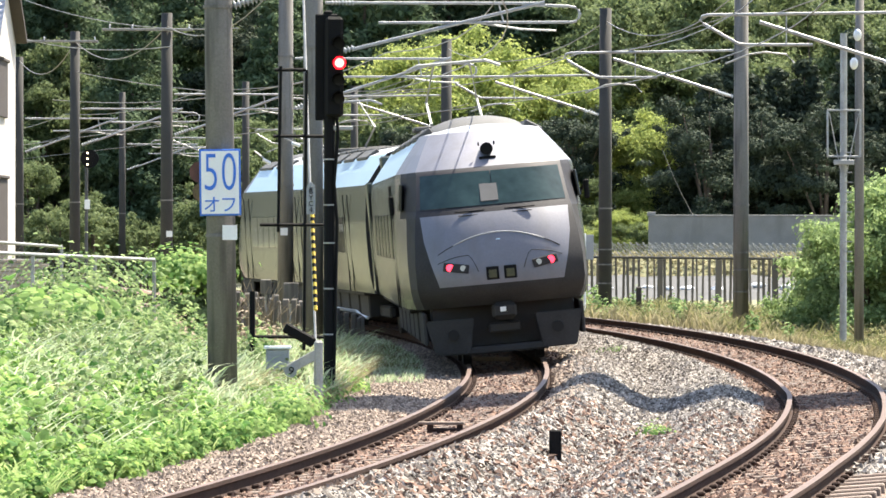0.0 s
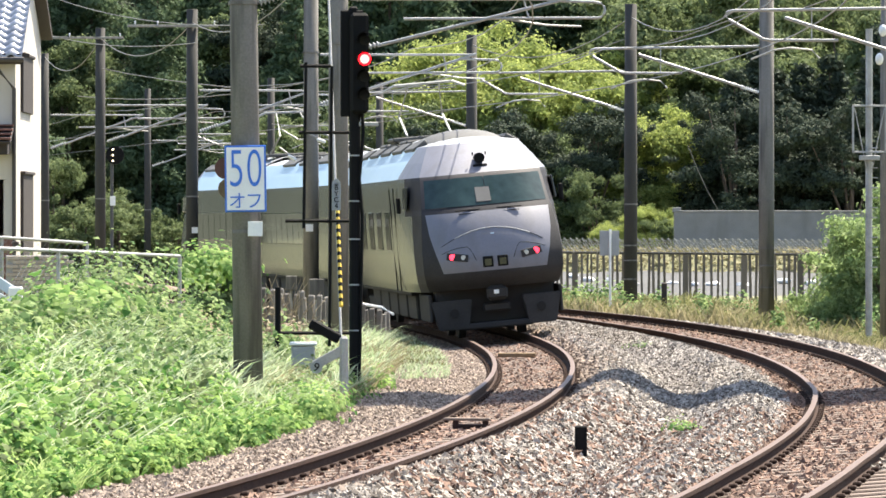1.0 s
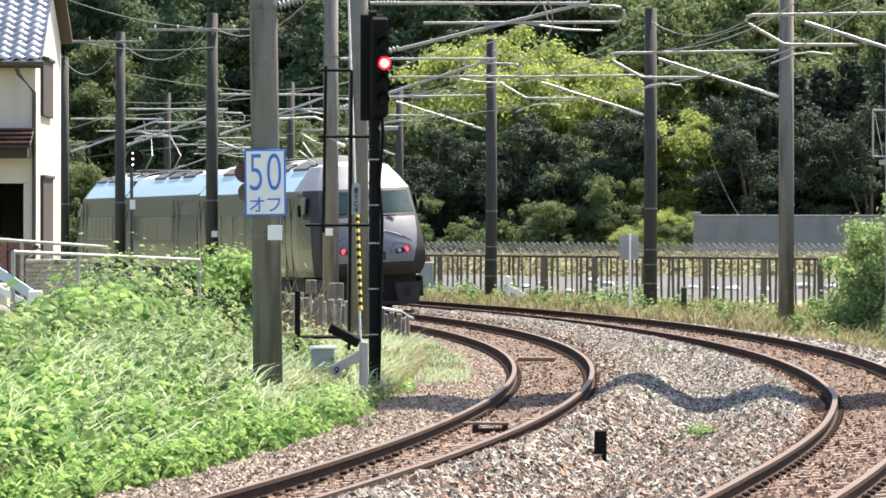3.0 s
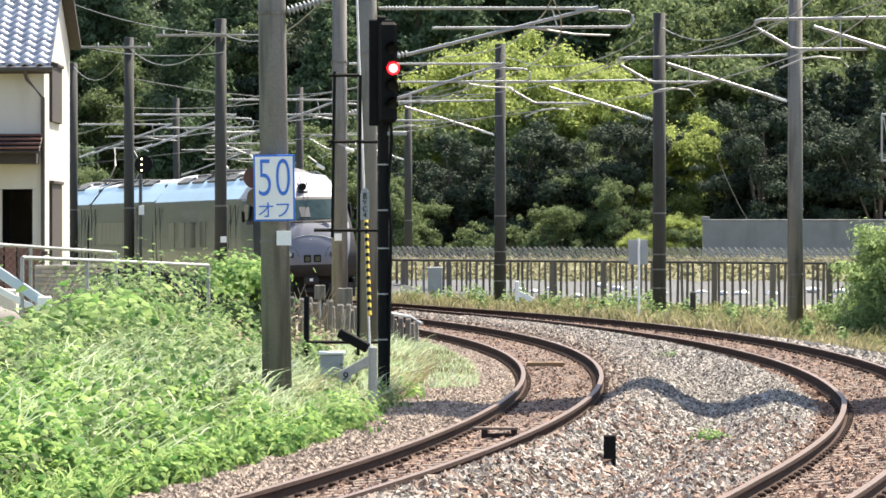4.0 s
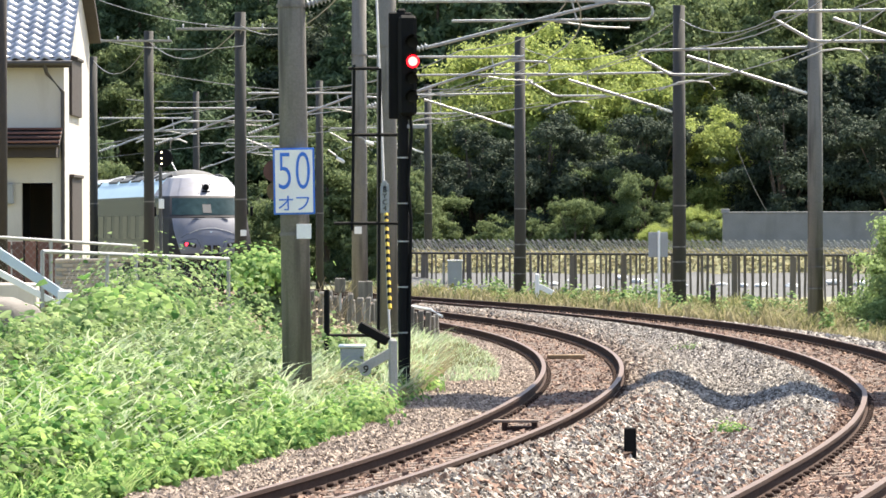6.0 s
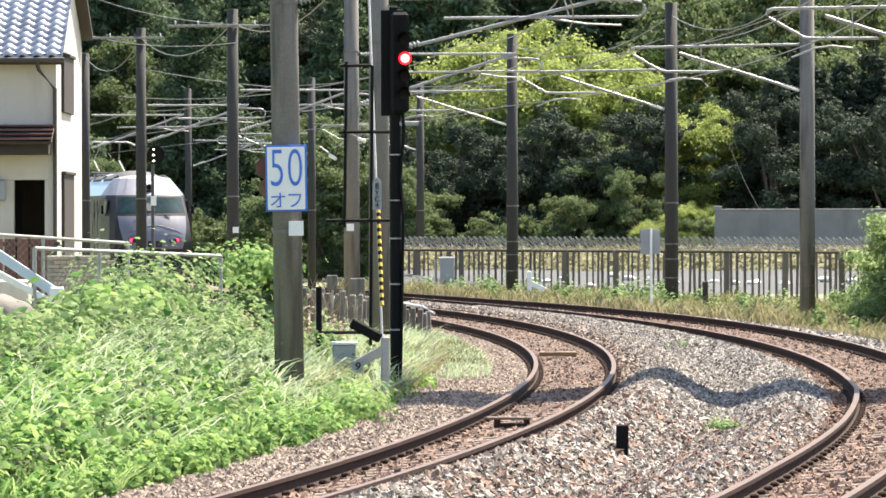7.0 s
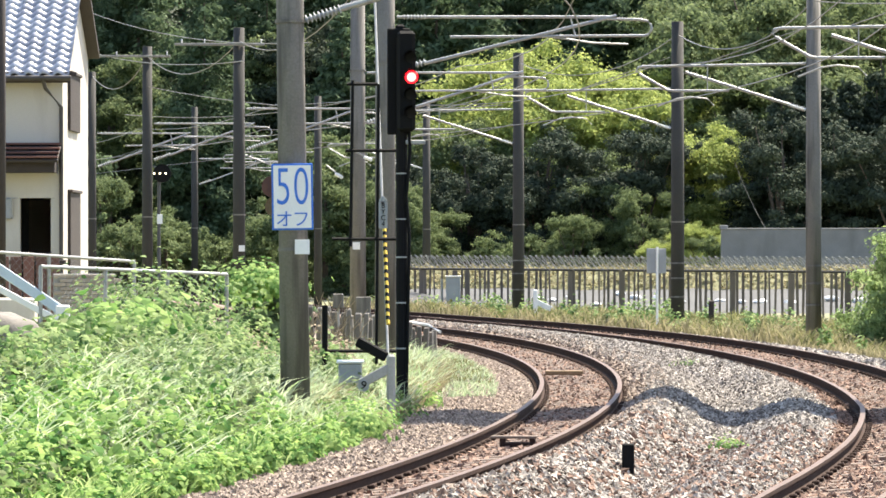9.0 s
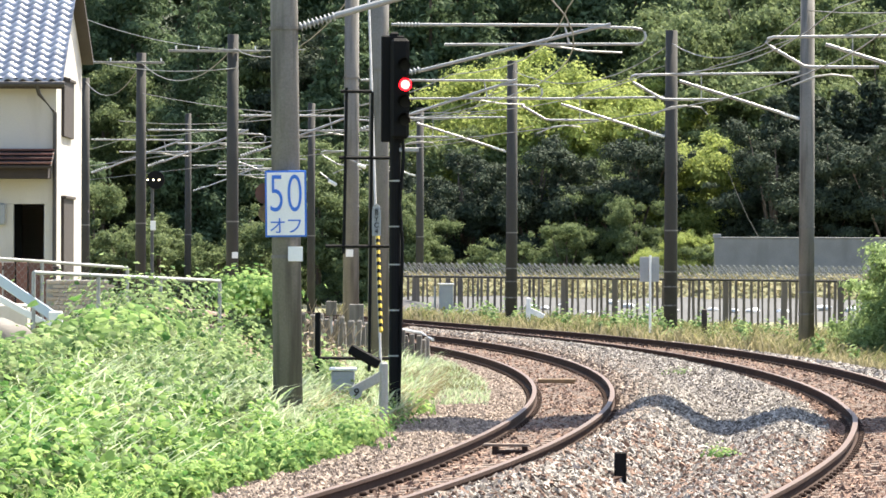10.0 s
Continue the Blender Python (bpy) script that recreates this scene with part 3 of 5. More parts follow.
    # skirt, coupler
    skirt = part("skirt", boxes(((0, y0 + 0.42, 0.24), (1.3, 0.14, 0.12)), bevel=0.03), M["skirt"], car, "dark grey skirt with holes")
    for s in (-1, 1):
        bm = bmesh.new()
        ring = [(0.46, 0.74), (1.2, 0.74), (1.08, 0.2), (0.55, 0.2)]
        front = [bm.verts.new((s * x, y0 + 0.3 + 0.35 * (x - 0.46), z)) for x, z in ring]
        rear = [bm.verts.new((s * x, y0 + 0.46 + 0.35 * (x - 0.46), z)) for x, z in ring]
        bm.faces.new(front)
        bm.faces.new(rear[::-1])
        for k in range(4):
            bm.faces.new((front[k], rear[k], rear[(k + 1) % 4], front[(k + 1) % 4]))
        bmesh.ops.bevel(bm, geom=bm.edges[:], offset=0.02, segments=2, affect="EDGES")
        part("skirt_wing", bm, M["skirt"], skirt)
        # Near-black disc gives the hole's shade; the plate is not cut.
        part("skirt_hole", tube([(s * 0.8, y0 + 0.44, 0.5), (s * 0.8, y0 + 0.38, 0.5)], 0.085, 14), M["dark"], skirt)
        part("skirt_side", boxes(((s * 1.2, y0 + 1.6, 0.62), (0.06, 2.0, 0.5)), bevel=0.02), M["skirt"], skirt)
    cp = part("coupler", boxes(((0, y0 + 0.45, 0.82), (0.3, 0.5, 0.28)), ((0, y0 + 0.24, 0.82), (0.38, 0.16, 0.22)), bevel=0.04), M["under"], car, "black knuckle coupler")
    part("coupler_mark", boxes(((-0.02, y0 + 0.15, 0.84), (0.09, 0.012, 0.07)), bevel=0.003), M["white"], cp)
    # Buffer beam, made deeper as a dark plate for shade between the wings.
    part("buffer_beam", boxes(((0, y0 + 0.9, 0.62), (2.2, 0.3, 0.68)), ((0, y0 + 0.5, 0.56), (0.5, 0.15, 0.16)), bevel=0.03), M["under"], car)
    for s in (-1, 1):
        part("cab_side_window", boxes(((s * 1.372, y0 + 2.2, 2.66), (0.05, 0.8, 0.42), Matrix.Rotation(s * -0.11, 3, "Y")), bevel=0.02), M["window"], car, "dark cab side window")
        part("mirror", boxes(((s * 1.52, y0 + 1.9, 2.55), (0.08, 0.1, 0.3)), bevel=0.02), M["black"], car)
    car_common(car, y0, y1, 6)
    pantograph(car, y0 + 12)
    return car


def middle_car(length):
    car = thing("rail_car", "gunmetal express car with dark windows", "train car", group="train cars")
    y0, y1 = -length / 2, length / 2
    body_side(car, y0, y1, None, 2)
    roof_panel(car, y0, y1, False)
    end_wall(car, y0, 1)
    end_wall(car, y1, -1)
    for y in (y0 - 0.25, y1 + 0.25):
        part("gangway", boxes(((0, y, 2.02), (2.84, 0.4, 2.1)), ((0, y, 3.3), (2.2, 0.4, 0.5)), bevel=0.03), M["gun"], car, "flush grey gangway cover")
    car_common(car, y0, y1, 8)
    return car


# three cars; the leading one points the other way
CAR_LENGTHS = (LENGTH, 15.6, 13.4)
cars = [end_car(CAR_LENGTHS[0], "silver-grey express end car with red tail lights"), middle_car(CAR_LENGTHS[1]), end_car(CAR_LENGTHS[2], "gunmetal express leading car with a sloping nose")]


def car_pose(v):
    """The pose of a car whose middle is v metres along the first track."""
    xa, ya, _ = on_track(v - BOGIE)
    xb, yb, _ = on_track(v + BOGIE)
    turn = math.degrees(math.atan2(-(xb - xa), yb - ya))
    lean = -math.degrees(math.atan(1.15 * cant_at(v) / 1.132))
    return pose((xa + xb) / 2, (ya + yb) / 2, 0, 0, 0, turn) @ pose(-0.05, 0, 0, 0, lean, 0)


TRAVEL = ((0.0, -4.4), (1.0, 10.4), (2.5, 32.6), (3.0, 39.2), (4.5, 56.0), (5.0, 60.8), (5.5, 67.0), (7.0, 84.0), (7.5, 91.0), (8.0, 98.8), (10.0, 126.0))


def motions():
    times = [0.5 * i for i in range(21)]
    for k, car in enumerate(cars):
        rows = []
        for t in times:
            v = float(np.interp(t, [a for a, _ in TRAVEL], [b for _, b in TRAVEL]))
            centre = v + sum(CAR_LENGTHS[:k]) + 0.5 * k + CAR_LENGTHS[k] / 2
            rows.append((t, car_pose(centre) @ pose(0, 0, 0, 0, 0, 180 if k == 2 else 0)))
        walk(car, rows)
    walk(lamp_row, [(t, pose(0.04, -0.105, 4.1, 0, turn, 0)) for t, turn in ((0.0, 0), (8.7, 0), (8.8, 45), (8.9, 90), (10.0, 90))])


# ---- poles and overhead line ----
def pole(x, y, top, r=0.175, bands=(3.1, 2.0, 1.2), label="round grey concrete catenary pole with steel bands", mat="concrete"):
    z0 = float(ground_z(x, y))
    ob = thing("catenary_pole", label, "pole", pose(x, y, z0), group="catenary poles")
    h = top - z0
    part("shaft", tube([(0, 0, -0.3), (0, 0, h * 0.5), (0, 0, h)], r, 20, r2=r * 0.86), M[mat], ob, smooth=True)
    for b in bands:
        part("band", tube([(0, 0, b - 0.02), (0, 0, b + 0.02)], r + 0.004, 20), M["concrete"], ob, "thin grey band")
    return ob, z0


def cantilever(ob, z0, side, reach, zt, drop=1.0, loop=True):
    """A hinged bracket on a pole: top tube, strut, registration tube with a rounded end, insulators."""
    r = 0.026
    zt -= z0
    a = 0.2 * side
    e = reach * side
    part("top_tube", tube([(a, 0, zt), (e * 0.97, 0, zt)], r, 8), M["steel"], ob, "galvanised tube")
    part("strut", tube([(a + 0.45 * side, 0, zt - drop * 1.05), (e, 0, zt + 0.02)], r * 1.15, 8), M["steel"], ob, "galvanised strut")
    part("strut_insulator", ribbed((a, 0, zt - drop * 1.2), (a + 0.5 * side, 0, zt - drop), 0.055, 8), M["grey"], ob, "ribbed grey insulator")
    part("top_insulator", ribbed((a + 0.1 * side, 0, zt), (a + 0.5 * side, 0, zt), 0.045, 7), M["grey"], ob, "ribbed grey insulator")
    if loop:
        zl = zt - drop * 0.42
        pts = [(a + 0.9 * side, 0, zl - 0.02), (e * 1.12, 0, zl)] + [(e * 1.12 + 0.12 * side * math.sin(t), 0, zl + 0.13 - 0.13 * math.cos(t)) for t in (0.5, 1.1, 1.57, 2.1, 2.7)] + [(e * 1.1, 0, zl + 0.27), (e * 0.9, 0, zl + 0.29)]
        part("registration_tube", tube(pts, r * 0.9, 8), M["steel"], ob, "bent registration tube")
        part("steady_arm", tube([(e * 0.72, 0, zl - 0.02), (e * 0.9, 0.05, zl - 0.12), (e * 1.05, 0.1, zl - 0.14)], 0.018, 6), M["steel"], ob)
    part("hanger", tube([(e * 0.8, 0, zt), (e * 0.82, 0, zt - drop * 0.4)], 0.015, 6), M["steel"], ob)


near_pole, zn = pole(-1.8, 58, 8.6, 0.178, (4.72, 2.0), "thick grey concrete pole carrying a blue speed board")
near_pole.matrix_basis = pose(-1.755, 58, zn, 0, -0.75, 0)
part("strut", tube([(0.6, 0, 4.83 - zn), (4.0, 0, 5.75 - zn)], 0.04, 10), M["steel"], near_pole, "galvanised strut")
part("strut_insulator", ribbed((0.18, 0, 4.7 - zn), (0.62, 0, 4.83 - zn), 0.06, 9), M["grey"], near_pole, "ribbed grey insulator")
pole_b, zb = pole(-0.97, 82, 8.5, 0.18, (5.2, 4.1))
cantilever(pole_b, zb, 1, 3.9, 5.85, 0.75)
pole_c, zc = pole(-1.85, 106, 8.4, 0.178, (6.0, 3.2))
cantilever(pole_c, zc, 1, 3.6, 5.75, 0.9)
def hooked_bracket(ob, z0):
    """A long bracket reaching left: top tube with a bent-back hook, strut, steady arm."""
    e, zt = -4.04, 6.1 - z0
    part("top_tube", tube([(-0.18, 0, zt + 0.06), (e + 0.1, 0, zt), (e, 0, zt - 0.03), (e - 0.04, 0, zt - 0.1), (e + 0.05, 0, zt - 0.18), (e + 0.68, 0, zt - 0.54), (e + 0.8, 0, zt - 0.56), (e + 2.1, 0, zt - 0.56)], 0.03, 8), M["steel"], ob, "galvanised tube bent into a hook")
    part("strut", tube([(-0.55, 0, zt - 0.88), (-2.95, 0, zt - 0.13)], 0.034, 8), M["steel"], ob, "galvanised strut")
    part("strut_insulator", ribbed((-0.18, 0, zt - 1.0), (-0.6, 0, zt - 0.87), 0.05, 9), M["porcelain"], ob, "white insulator")
    part("steady_arm", tube([(e + 0.45, 0, zt - 0.92), (e + 0.9, 0, zt - 0.74), (e + 1.2, 0, zt - 0.7), (e + 1.6, 0, zt - 0.74), (e + 1.75, 0, zt - 0.9)], 0.02, 6), M["steel"], ob)
    part("hanger", tube([(e + 1.6, 0, zt), (e + 1.6, 0, zt - 0.56)], 0.012, 6), M["steel"], ob)
    part("tie", tube([(-0.18, 0, zt + 0.9), (e + 1.4, 0, zt + 0.03)], 0.012, 6), M["wire"], ob)


RIGHT = ((10.3, 92, 8.4, 0.185), (8.53, 112, 8.4, 0.185), (6.27, 130, 7.95, 0.185), (2.33, 150, 7.9, 0.185), (-0.67, 200, 7.9, 0.17))
for x, y, top, r in RIGHT:
    ob, z0 = pole(x, y, top, r, (3.0, 1.9, 1.5, 1.0), mat="concrete" if y < 115 else "dark_concrete")
    hooked_bracket(ob, z0)
LEFT = ((-5.4, 129, 7.75, 0.17), (-8.8, 145, 7.9, 0.165), (-11.4, 158, 7.6, 0.16), (-10.5, 206, 7.8, 0.15), (-4.9, 191, 7.8, 0.16))
for x, y, top, r in LEFT:
    ob, z0 = pole(x, y, top, r, (3.0,), "dark concrete catenary pole far off", "dark_concrete")
    cantilever(ob, z0, 1 if x != -4.9 else -1, 3.2, 5.6, 0.9)
for x, y, top in ((-5.4, 129, 7.3), (-8.8, 145, 7.6)):
    arm = thing("cross_arm", "grey steel cross arm with small insulators", "cross arm")
    part("beam", boxes(((x - 0.5, y - 0.2, top), (2.4, 0.09, 0.07)), bevel=0.01), M["wire"], arm)
    for d in (-1.5, -0.9, 0.6):
        part("insulator", ribbed((x + d, y - 0.2, top + 0.04), (x + d, y - 0.2, top + 0.14), 0.03, 3), M["porcelain"], arm)


def cable(points, r=0.012, label="thin dark overhead wire", name="overhead_wire"):
    ob = part(name, tube(points, r, 5), M["wire"], None)
    return tagged(ob, label, "wire")


for off, zz in ((0.0, 5.1), (0.0, 5.95), (SPACING, 5.1), (SPACING, 5.95)):
    pts = []
    for k in range(-8, 40):
        v = k * 5.0
        x, y, _ = on_track(v, off)
        pts.append((x, y, zz - (0.25 * abs(math.sin(k * math.pi / 6)) if zz > 5.5 else 0)))
    cable(pts, 0.011, "overhead wire following the curve")
for a, b in (((-11.4, 158, 7.5), (-8.8, 145, 7.6)), ((-8.8, 145, 7.6), (-5.4, 129, 7.4)), ((-5.4, 129, 7.4), (-1.85, 106, 7.6)), ((-1.85, 106, 8.0), (-1.78, 58, 8.2)), ((8.53, 112, 7.6), (6.27, 130, 7.6)), ((6.27, 130, 7.6), (2.33, 150, 7.6)), ((2.33, 150, 7.6), (-0.67, 200, 7.6)), ((8.53, 112, 7.6), (14, 80, 8))):
    cable(bow(a, b, 0.7), 0.014, "thin sagging overhead feeder wire")


# ---- speed board ----
def text_mesh(chars, size, mat, thick=0.004, thin=0.0):
    cu = bpy.data.curves.new("letters", "FONT")
    cu.offset = -thin
    cu.body, cu.size, cu.extrude, cu.align_x, cu.align_y = chars, size, thick, "CENTER", "CENTER"
    tmp = bpy.data.objects.new("letters", cu)
    scene.collection.objects.link(tmp)
    me = bpy.data.meshes.new_from_object(tmp.evaluated_get(bpy.context.evaluated_depsgraph_get()))
    bpy.data.objects.remove(tmp)
    me.materials.clear()
    me.materials.append(mat)
    return me


board = thing("speed_board", "white notch-off board with blue rim and blue figures", "sign", pose(-1.785, 57.78, 2.595, 0, -0.8, 0))
part("plate", boxes(((0, 0, 0), (0.49, 0.02, 0.79)), bevel=0.006), M["blue"], board, "blue rimmed plate")
part("face", boxes(((0, -0.012, 0), (0.445, 0.012, 0.745)), bevel=0.003), M["white"], board, "white enamel face")
for ch, dx in (("5", -0.107), ("0", 0.107)):
    put("digit", text_mesh(ch, 0.46, M["blue"], thin=0.005), board, "blue figure", pose(dx, -0.021, 0.1, 90) @ Matrix.Diagonal((0.86, 1.4, 1, 1)))
for ch, dx in (("オ", -0.1), ("フ", 0.1)):
    put("letter", text_mesh(ch, 0.215, M["blue"]), board, "blue letter", pose(dx, -0.021, -0.275, 90))
part("clamp", boxes(((0, 0.03, 0.2), (0.4, 0.05, 0.04)), ((0, 0.03, -0.2), (0.4, 0.05, 0.04)), bevel=0.005), M["dull_steel"], board)
for x, y, z, s in ((-1.67, 57.81, 2.0, 0.175), (-1.88, 105.8, 1.98, 0.16), (-5.32, 128.8, 1.9, 0.16)):
    nt = part("pole_label", boxes(((x, y, z), (s, 0.01, s)), bevel=0.002), M["white"])
    tagged(nt, "small white plate on a concrete pole", "label plate")


# ---- colour-light signal ----
sig = thing("railway_signal", "black colour-light signal showing red on a dark post", "signal", pose(-0.54, 64, -0.25))
part("post", tube([(0, 0, -0.2), (0, 0, 5.0)], 0.075, 14), M["black"], sig, "black round post")
part("backboard", boxes(((-0.04, 0, 4.42), (0.3, 0.05, 1.4)), ((-0.02, 0.02, 5.1), (0.12, 0.08, 0.14)), bevel=0.06), M["black"], sig)
case = part("lamp_case", boxes(((0.06, -0.1, 4.42), (0.24, 0.18, 1.32)), bevel=0.04), M["black"], sig)
for k, z in enumerate((4.72, 4.47, 4.24, 4.0)):
    part("lamp", tube([(0.13, -0.2, z), (0.13, -0.21, z)], 0.085 if k == 1 else 0.07, 16), M["red"] if k == 1 else M["dark"], case, "lit red lamp" if k == 1 else "dark lamp")
    if k == 1:
        part("bulb", tube([(0.13, -0.21, z), (0.13, -0.215, z)], 0.06, 14), M["core"], case, "white-hot lamp core")
    bm = bmesh.new()
    n = 12
    for j in range(n):
        a0, a1 = math.pi * (-0.1 + 1.2 * j / n), math.pi * (-0.1 + 1.2 * (j + 1) / n)
        q = [(0.13 + 0.1 * math.cos(a), y, z + 0.1 * math.sin(a)) for a in (a0, a1) for y in (-0.19, -0.4)]
        vs = [bm.verts.new(p) for p in q]
        bm.faces.new((vs[0], vs[1], vs[3], vs[2]))
    bmesh.ops.solidify(bm, geom=bm.faces[:], thickness=0.006)
    part("hood", bm, M["black"], case)
part("cable_pipe", tube([(0.09, -0.04, 3.9), (0.11, -0.05, 3.5), (0.06, -0.06, 2.9), (0.1, -0.05, 2.4), (0.06, -0.05, 0.3)], 0.022, 6), M["black"], sig)
for z in (0.9, 1.5, 2.1, 2.6, 3.2):
    part("clip", tube([(0, 0, z), (0, 0, z + 0.02)], 0.08, 14), M["dull_steel"], sig)
part("bracket", boxes(((0.16, -0.02, 3.62), (0.3, 0.06, 0.06)), bevel=0.01), M["dull_steel"], sig)
frame_ob = thing("signal_ladder", "dark steel stay frame beside the signal", "steel frame")
for x, z0, z1 in ((-1.25, 2.0, 4.25), (-0.9, 0.4, 4.2)):
    part("upright", tube([(x, 66, z0), (x + 0.03, 66, z1)], 0.022, 6), M["black"], frame_ob)
for z, xa, xb in ((4.2, -1.3, -0.88), (3.3, -1.32, -0.5), (2.1, -1.5, -0.5), (0.58, -1.6, -0.5)):
    part("rung", tube([(xa, 66, z), (xb, 66, z)], 0.025, 6), M["black"], frame_ob)
part("post", tube([(-1.6, 66, -0.3), (-1.6, 66, 1.2)], 0.04, 8), M["black"], frame_ob)
guy = thing("guy_wire", "steel guy wire with a yellow and black guard", "guy wire")
part("wire", tube([(-1.0, 70, 6.2), (-0.72, 65.5, 0.0)], 0.018, 6), M["dull_steel"], guy)
ga, gb = Vector((-0.80, 66.5, 2.3)), Vector((-0.74, 65.7, 0.95))
for k in range(26):
    a, b = ga + (gb - ga) * (k / 26), ga + (gb - ga) * ((k + 1) / 26)
    part("guard_band", tube([a, b], 0.028, 8), M["yellow"] if k % 2 else M["black"], guy, "yellow band" if k % 2 else "black band")
plate = thing("arrow_plate", "small grey plate with dark marks", "sign", pose(-0.8, 65.3, 2.42))
part("plate", boxes(((0, 0, 0), (0.12, 0.012, 0.36)), ((0, 0, 0.2), (0.085, 0.012, 0.085), Matrix.Rotation(0.785, 3, "Y")), bevel=0.003), M["grey"], plate)
for k, ch in enumerate("BYC4"):
    put("letter", text_mesh(ch, 0.095, M["black"]), plate, "black letter", pose(0, -0.011, 0.125 - k * 0.082, 90))

# ---- marker post with a slanting arm, and cabinets beside the line ----
mp = thing("marker_post", "pale concrete post with a slanting arm board", "marker post", pose(-0.64, 60, -0.25))
part("post", boxes(((0, 0, 0.45), (0.11, 0.11, 0.95)), bevel=0.03), M["pale"], mp)
part("arm", boxes(((-0.19, -0.02, 0.66), (0.42, 0.04, 0.12), Matrix.Rotation(-0.5, 3, "Y")), bevel=0.01), M["pale"], mp, "pale slanting board")
part("disc", tube([(-0.34, -0.05, 0.54), (-0.34, -0.07, 0.54)], 0.075, 14), M["grey"], mp, "round grey plate")
put("figure", text_mesh("9", 0.15, M["black"]), mp, "black figure", pose(-0.34, -0.076, 0.54, 90, 0, 0) @ Matrix.Rotation(-0.35, 4, "Z"))
part("box", boxes(((-0.24, 0.3, 0.98), (0.42, 0.12, 0.13), Matrix.Rotation(0.5, 3, "Y")), bevel=0.02), M["black"], mp, "black slanting box")
cab = thing("relay_box", "pale grey steel relay box among grass", "cabinet", pose(-1.2, 63, -0.2))
part("case", boxes(((0, 0, 0.42), (0.3, 0.3, 0.55)), bevel=0.02), M["grey"], cab)
part("lid", boxes(((0, 0, 0.71), (0.35, 0.35, 0.04)), bevel=0.01), M["white"], cab)
for x, y, z, w, h in ((-1.6, 98, 0.75, 0.3, 0.42), (-1.02, 90, 0.6, 0.34, 0.5), (-2.15, 100, 0.85, 0.22, 0.3)):
    c = thing("equipment_box", "grey trackside equipment box on a pole", "cabinet", pose(x, y, z))
    part("case", boxes(((0, 0, 0), (w, 0.25, h)), bevel=0.015), M["concrete"], c)
    part("leg", tube([(0, 0, -z - 0.4), (0, 0, -h / 2)], 0.03, 8), M["dull_steel"], c)

# ---- sleeper wall beside the line ----
wall = thing("sleeper_fence", "weathered grey fence of upright old sleepers", "fence")
pk = boxes(((0, 0, 0.5), (0.2, 0.13, 1.0)), bevel=0.025)
plank_me = bpy.data.meshes.new("old_plank")
pk.to_mesh(plank_me)
pk.free()
plank_me.materials.append(M["board"])
for k in range(26):
    t = k / 25
    x, y = -2.55 + 2.42 * t, 84 + 4 * t
    h = (1.2 - 0.5 * t ** 1.5) * (1 + 0.05 * math.sin(k * 2.3))
    put("plank", plank_me, wall, m=pose(x, y, -0.25, 2 * math.sin(k * 5), 2.5 * math.sin(k * 1.7), 8 * math.sin(k)) @ Matrix.Diagonal((0.5 + 0.06 * math.sin(k * 3), 1, h, 1)))
# Whitish curved rail along the top of the fence's right end.
part("coping", tube([(-0.6, 87.5, 0.62), (-0.25, 87.7, 0.56), (-0.05, 87.2, 0.45)], 0.03, 6), M["porcelain"], wall, "whitish curved rail on the fence end")


# ---- chain-link fences ----
def chain_fence(name, a, b, za, zb, low, label, panel=None):
    ob = thing(name, label, "fence")
    a, b = Vector((*a, za)), Vector((*b, zb))
    part("top_rail", tube([a, b], 0.028, 8), M["steel"], ob, "pale top rail")
    n = max(2, int((b - a).length / 1.8))
    for k in range(n + 1):
        p = a + (b - a) * (k / n)
        part("post", tube([(p.x, p.y, low - 0.3), (p.x, p.y, p.z)], 0.03, 8), M["dull_steel"], ob)
    bm = bmesh.new()
    m = int((b - a).length / 0.13)
    for k in range(-8, m):
        for s in (1, -1):
            i0, i1 = (k, k + 8) if s > 0 else (k + 8, k)
            t0, t1 = i0 / m, i1 / m
            if 0 <= t0 <= 1 and 0 <= t1 <= 1:
                p, q = a + (b - a) * t0, a + (b - a) * t1
                tube([(p.x, p.y, p.z - 0.02), (q.x, q.y, q.z - 1.1)], 0.0018, 3, bm)
    part("mesh", bm, M["dull_steel"], ob, "chain-link mesh")
    return ob


chain_fence("chain_link_fence", (-5.95, 72), (-3.42, 77), 1.7, 1.55, 0.3, "chain-link fence with a pale top rail, overgrown")
chain_fence("chain_link_fence", (-8.3, 84), (-5.45, 86), 1.93, 1.72, 0.4, "chain-link fence before a brown panelled yard")
pf = thing("panel_fence", "red-brown panel fence with pale posts", "fence")
for k in range(12):
    me = bpy.data.meshes.get("fence_panel")
    if not me:
        bm = boxes(((0, 0, 0), (0.2, 0.03, 1.2)), bevel=0.01)
        me = bpy.data.meshes.new("fence_panel")
        bm.to_mesh(me)
        bm.free()
        me.materials.append(M["redwood"])
    put("panel", me, pf, m=pose(-9.6 + 0.23 * k, 88.5, 1.2))
part("rail", boxes(((-8.3, 88.55, 1.7), (2.9, 0.05, 0.08)), bevel=0.01), M["brown"], pf)
bw = thing("block_wall", "low brick-like block wall beside the house", "wall", kind="structure")
part("core", boxes(((-6.4, 86.86, 0.85), (1.1, 0.1, 1.3)), bevel=0.01), M["pale"], bw)
bb = boxes(((0, 0, 0), (0.21, 0.1, 0.062)), bevel=0.006)
brick_me = bpy.data.meshes.new("brick")
bb.to_mesh(brick_me)
bb.free()
brick_me.materials.append(M["brick"])
for row in range(17):
    for col in range(5):
        put("brick", brick_me, bw, m=pose(-6.83 + 0.22 * col + (0.11 if row % 2 else 0), 86.8, 0.27 + 0.074 * row))

